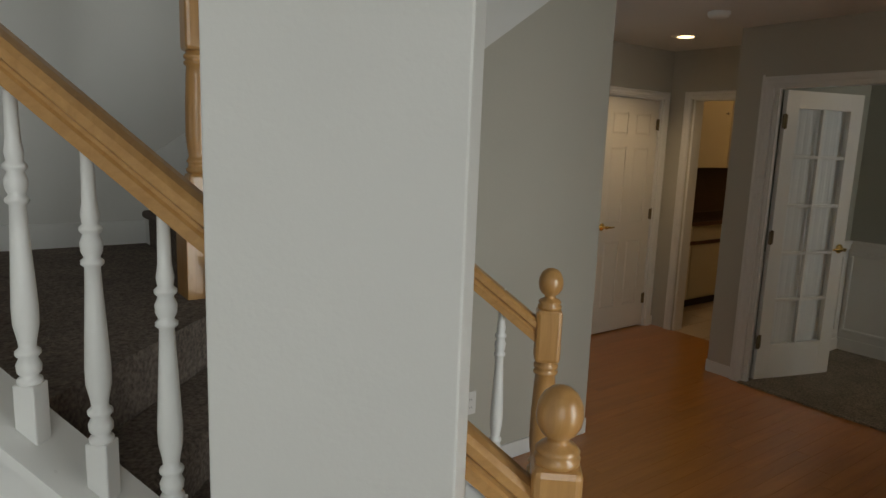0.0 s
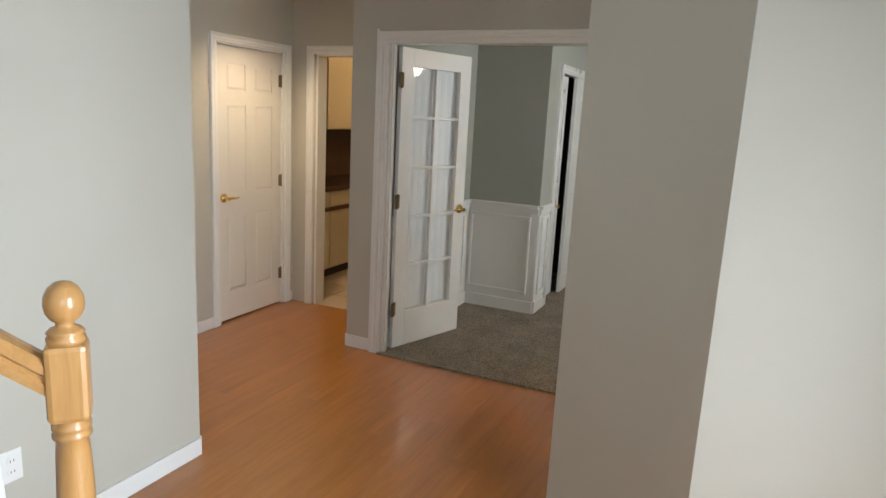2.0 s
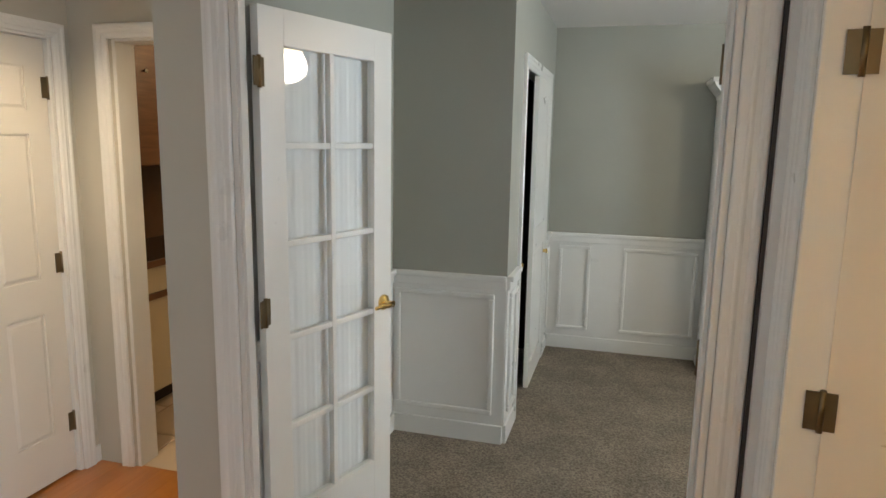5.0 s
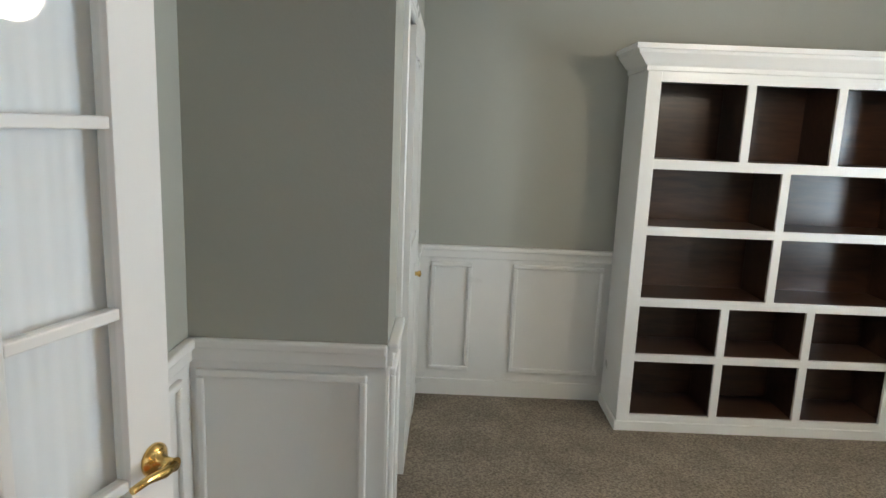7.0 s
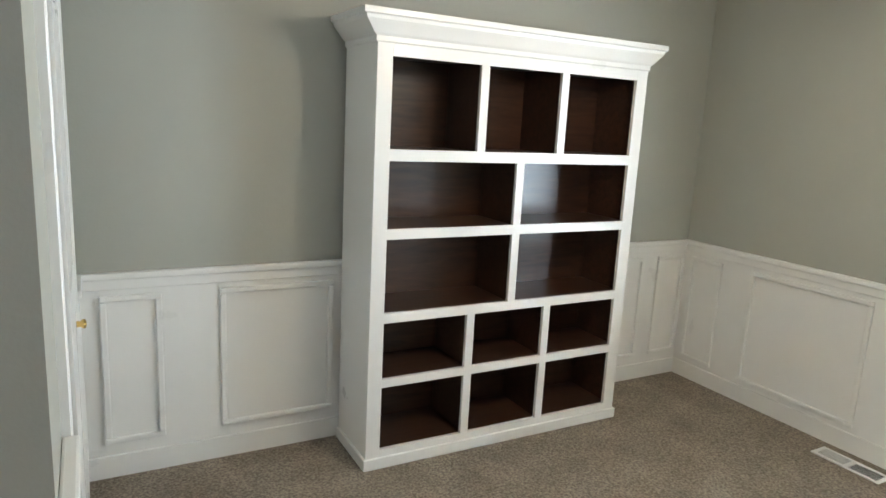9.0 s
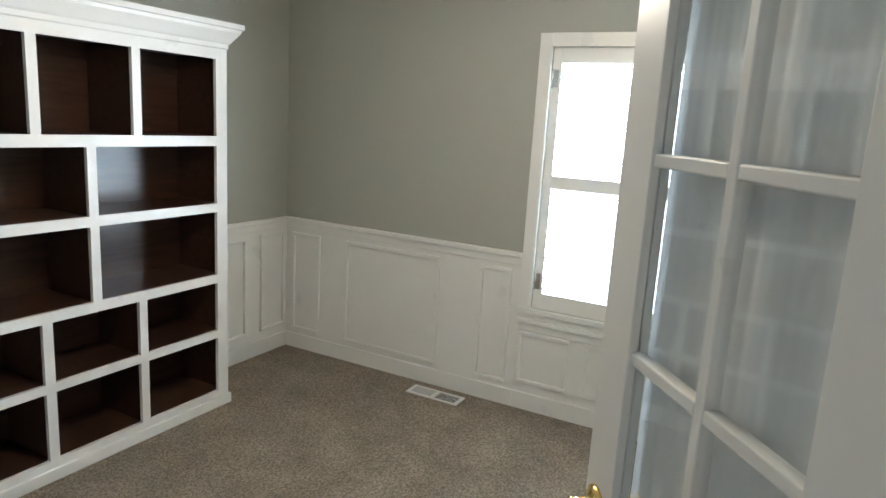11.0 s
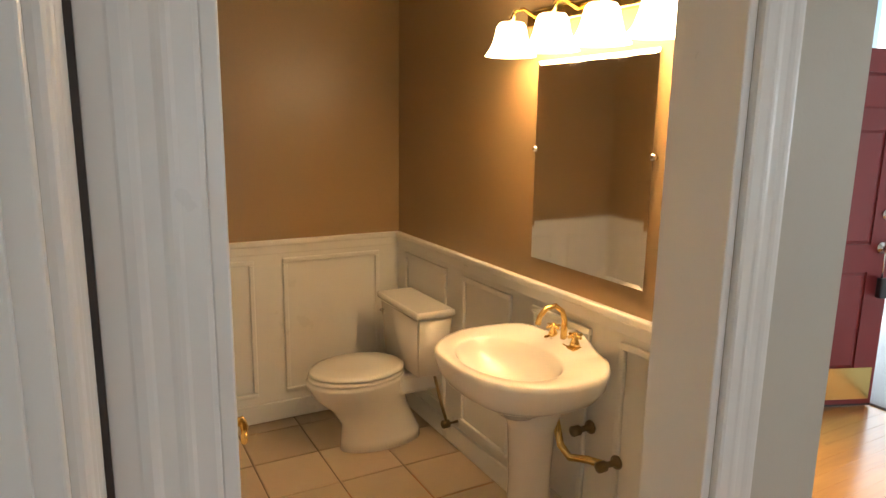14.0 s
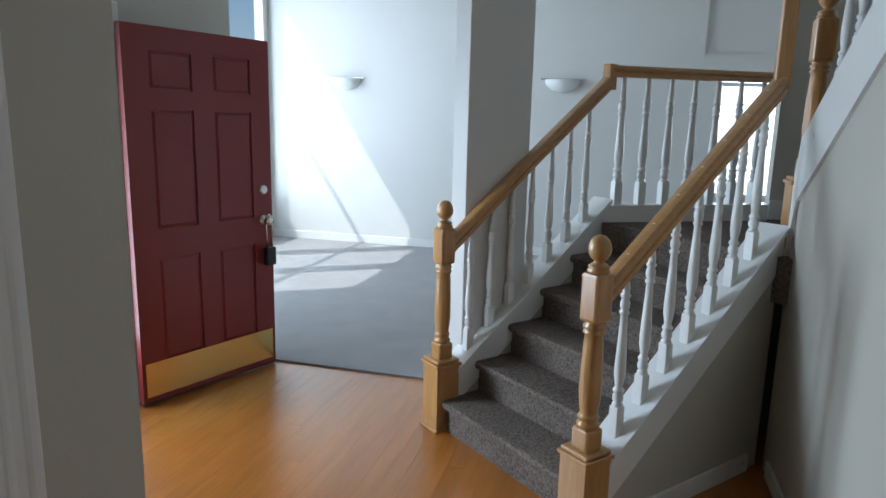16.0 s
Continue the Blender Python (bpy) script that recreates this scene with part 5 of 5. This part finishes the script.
# ---- key safe on the front door ----
ks = thing("lock_box", "black key lock box hanging from the door knob", "lock box", pose(3.25, -3.245, 0.022, 0, 0, rd_ang))
bm = bmesh.new()
box(bm, KX - 0.035, KX + 0.035, -0.072, -0.03, 0.66, 0.775, bevel=0.008)
part("body", bm, BLACK, ks)
bm = bmesh.new()
tube(bm, [(KX - 0.02, -0.05, 0.77), (KX - 0.022, -0.05, 0.90), (KX - 0.016, -0.05, 0.965), (KX, -0.05, 0.983), (KX + 0.016, -0.05, 0.965), (KX + 0.022, -0.05, 0.90), (KX + 0.02, -0.05, 0.77)], 0.005)
part("shackle", bm, CHROME, ks)

# ---- kitchen seen through its doorway ----
for k in range(4):
    bc = thing("base_cabinet", "cream laminate kitchen base cabinet with wooden edge pull", "cabinet", pose(-1.95, 0.85 + 0.62 * k, 0.0), "kitchen base cabinets")
    part("body", B((0.0, 0.58, 0, 0.618, 0.1, 0.86)), CREAM_CAB, bc)
    part("toe_kick", B((0.0, 0.52, 0, 0.618, 0.0, 0.098)), RUBBER_AND_SHADE, bc, "grey recessed toe kick")
    part("cabinet_door", B((0.58, 0.598, 0.004, 0.614, 0.115, 0.665), bevel=0.003), CREAM_CAB, bc)
    part("drawer", B((0.58, 0.598, 0.004, 0.614, 0.705, 0.852), bevel=0.003), CREAM_CAB, bc)
    part("wood_pull", B((0.58, 0.612, 0.004, 0.614, 0.667, 0.703), bevel=0.004), PULL_WOOD, bc, "brown wooden edge pull")
ct = tagged(part("countertop", B((-1.95, -1.335, 0.84, 3.34, 0.864, 0.90), bevel=0.004), DARK_COUNTER), "dark laminate kitchen countertop with wooden edge", "countertop")
part("edge_strip", B((-1.334, -1.318, 0.84, 3.34, 0.862, 0.902), bevel=0.003), PULL_WOOD, ct, "brown wooden counter edge")
tagged(part("backsplash", B((-1.949, -1.935, 0.84, 3.34, 0.902, 1.415)), BROWN_TILE), "brown tiled kitchen backsplash", "backsplash")
for k, (y0, y1, mt, lb) in enumerate(((1.28, 1.79, PULL_WOOD, "dark brown kitchen wall cabinet with a small knob"), (1.795, 2.4, CREAM_CAB, "cream kitchen wall cabinet"), (2.405, 3.0, CREAM_CAB, "cream kitchen wall cabinet further along"))):
    uc = thing("wall_cabinet", lb, "cabinet", pose(-1.95, y0, 1.42), "kitchen wall cabinets")
    w = y1 - y0
    part("body", B((0.0, 0.31, 0, w, 0, 0.75)), mt, uc)
    part("cabinet_door", B((0.31, 0.328, 0.004, w - 0.004, 0.004, 0.746), bevel=0.003), mt, uc)
    bm = bmesh.new()
    lathe(bm, [(0.006, 0), (0.006, 0.012), (0.014, 0.018), (0.014, 0.026), (0.004, 0.03)], m=Matrix.Translation((0.328, w - 0.12, 0.58)) @ Matrix.Rotation(radians(90), 4, "Y"), seg=12)
    part("knob", bm, CHROME, uc)
pt = thing("paper_towel_holder", "paper towel roll on a holder under the cabinet", "paper towel", pose(-1.80, 1.62, 1.32))
bm = bmesh.new()
lathe(bm, [(0.03, -0.13), (0.04, -0.129), (0.042, -0.12), (0.042, 0.12), (0.04, 0.129), (0.03, 0.13)], m=Matrix.Rotation(radians(90), 4, "X"), seg=20)
part("roll", bm, PAPER, pt)
part("bracket", B((-0.02, 0.02, -0.145, -0.135, -0.01, 0.10), (-0.02, 0.02, 0.135, 0.145, -0.01, 0.10)), PULL_WOOD, pt)

# ---- floor boards and tiles ----
tw = 0.32
for fl, x0, x1, y0, y1 in ((PTILE, WX, PX, PY, -0.06), (KTILE, -1.95, -0.16, 0.70, 4.1)):
    meshes = {}
    ny = int(math.ceil((y1 - y0) / tw))
    nx = int(math.ceil((x1 - x0) / tw))
    for i in range(nx):
        for k in range(ny):
            a, b = x0 + i * tw, y0 + k * tw
            w, d = min(tw, x1 - a) - 0.008, min(tw, y1 - b) - 0.008
            if w < 0.02 or d < 0.02:
                continue
            key = (round(w, 3), round(d, 3))
            if key not in meshes:
                bm = bmesh.new()
                loft(bm, [[(0, 0, -0.01), (w, 0, -0.01), (w, d, -0.01), (0, d, -0.01)], [(0, 0, 0.001), (w, 0, 0.001), (w, d, 0.001), (0, d, 0.001)], [(0.003, 0.003, 0.003), (w - 0.003, 0.003, 0.003), (w - 0.003, d - 0.003, 0.003), (0.003, d - 0.003, 0.003)]])
                for f in bm.faces:
                    f.smooth = False
                meshes[key] = mesh_of("tile", bm, TILE)
            o = new("tile", meshes[key])
            o.location = (a + 0.004, b + 0.004, 0)
            o.parent = fl

PLANK_W = 0.083
rng = random.Random(5)
plank_mesh = {}


def plank_spans(x):
    """Along y, where the strip floor runs at this x."""
    if x < -1.2:
        return [(-1.60, max(-0.78, -0.48 + (x + 1.2)))]
    if x < -0.19:
        return [(-1.60, 0.75)]
    if x < 0.05:
        return [(-1.60, 0.02)]
    if x < WX:
        return [(-4.12, 0.02)]
    if x < 2.17:
        return [(-4.12, CHY - (x - WX) * (1.81 + CHY) / 0.53)]
    return [(-4.12, -1.81)]


x = -2.4
while x < 3.47:
    for a, b in plank_spans(x + PLANK_W / 2):
        y = a - rng.random() * 0.9
        while y < b:
            ln = rng.choice((0.9, 1.1, 1.3, 1.5, 1.7))
            y0, y1 = max(a, y), min(b, y + ln)
            y += ln
            if y1 - y0 < 0.03:
                continue
            key = round(y1 - y0, 2)
            if key not in plank_mesh:
                bm = bmesh.new()
                w, d = PLANK_W - 0.0004, key - 0.0005
                loft(bm, [[(0, -w / 2, -0.008), (d, -w / 2, -0.008), (d, w / 2, -0.008), (0, w / 2, -0.008)], [(0, -w / 2, -0.0006), (d, -w / 2, -0.0006), (d, w / 2, -0.0006), (0, w / 2, -0.0006)], [(0.0005, -w / 2 + 0.0005, 0.0), (d - 0.0005, -w / 2 + 0.0005, 0.0), (d - 0.0005, w / 2 - 0.0005, 0.0), (0.0005, w / 2 - 0.0005, 0.0)]])
                for f in bm.faces:
                    f.smooth = False
                plank_mesh[key] = mesh_of("plank", bm, FLOOR_WOOD)
            o = new("plank", plank_mesh[key])
            o.matrix_world = pose(x + PLANK_W / 2, y0, 0, 0, 0, 90)
            o.parent = FLOOR
    x += PLANK_W
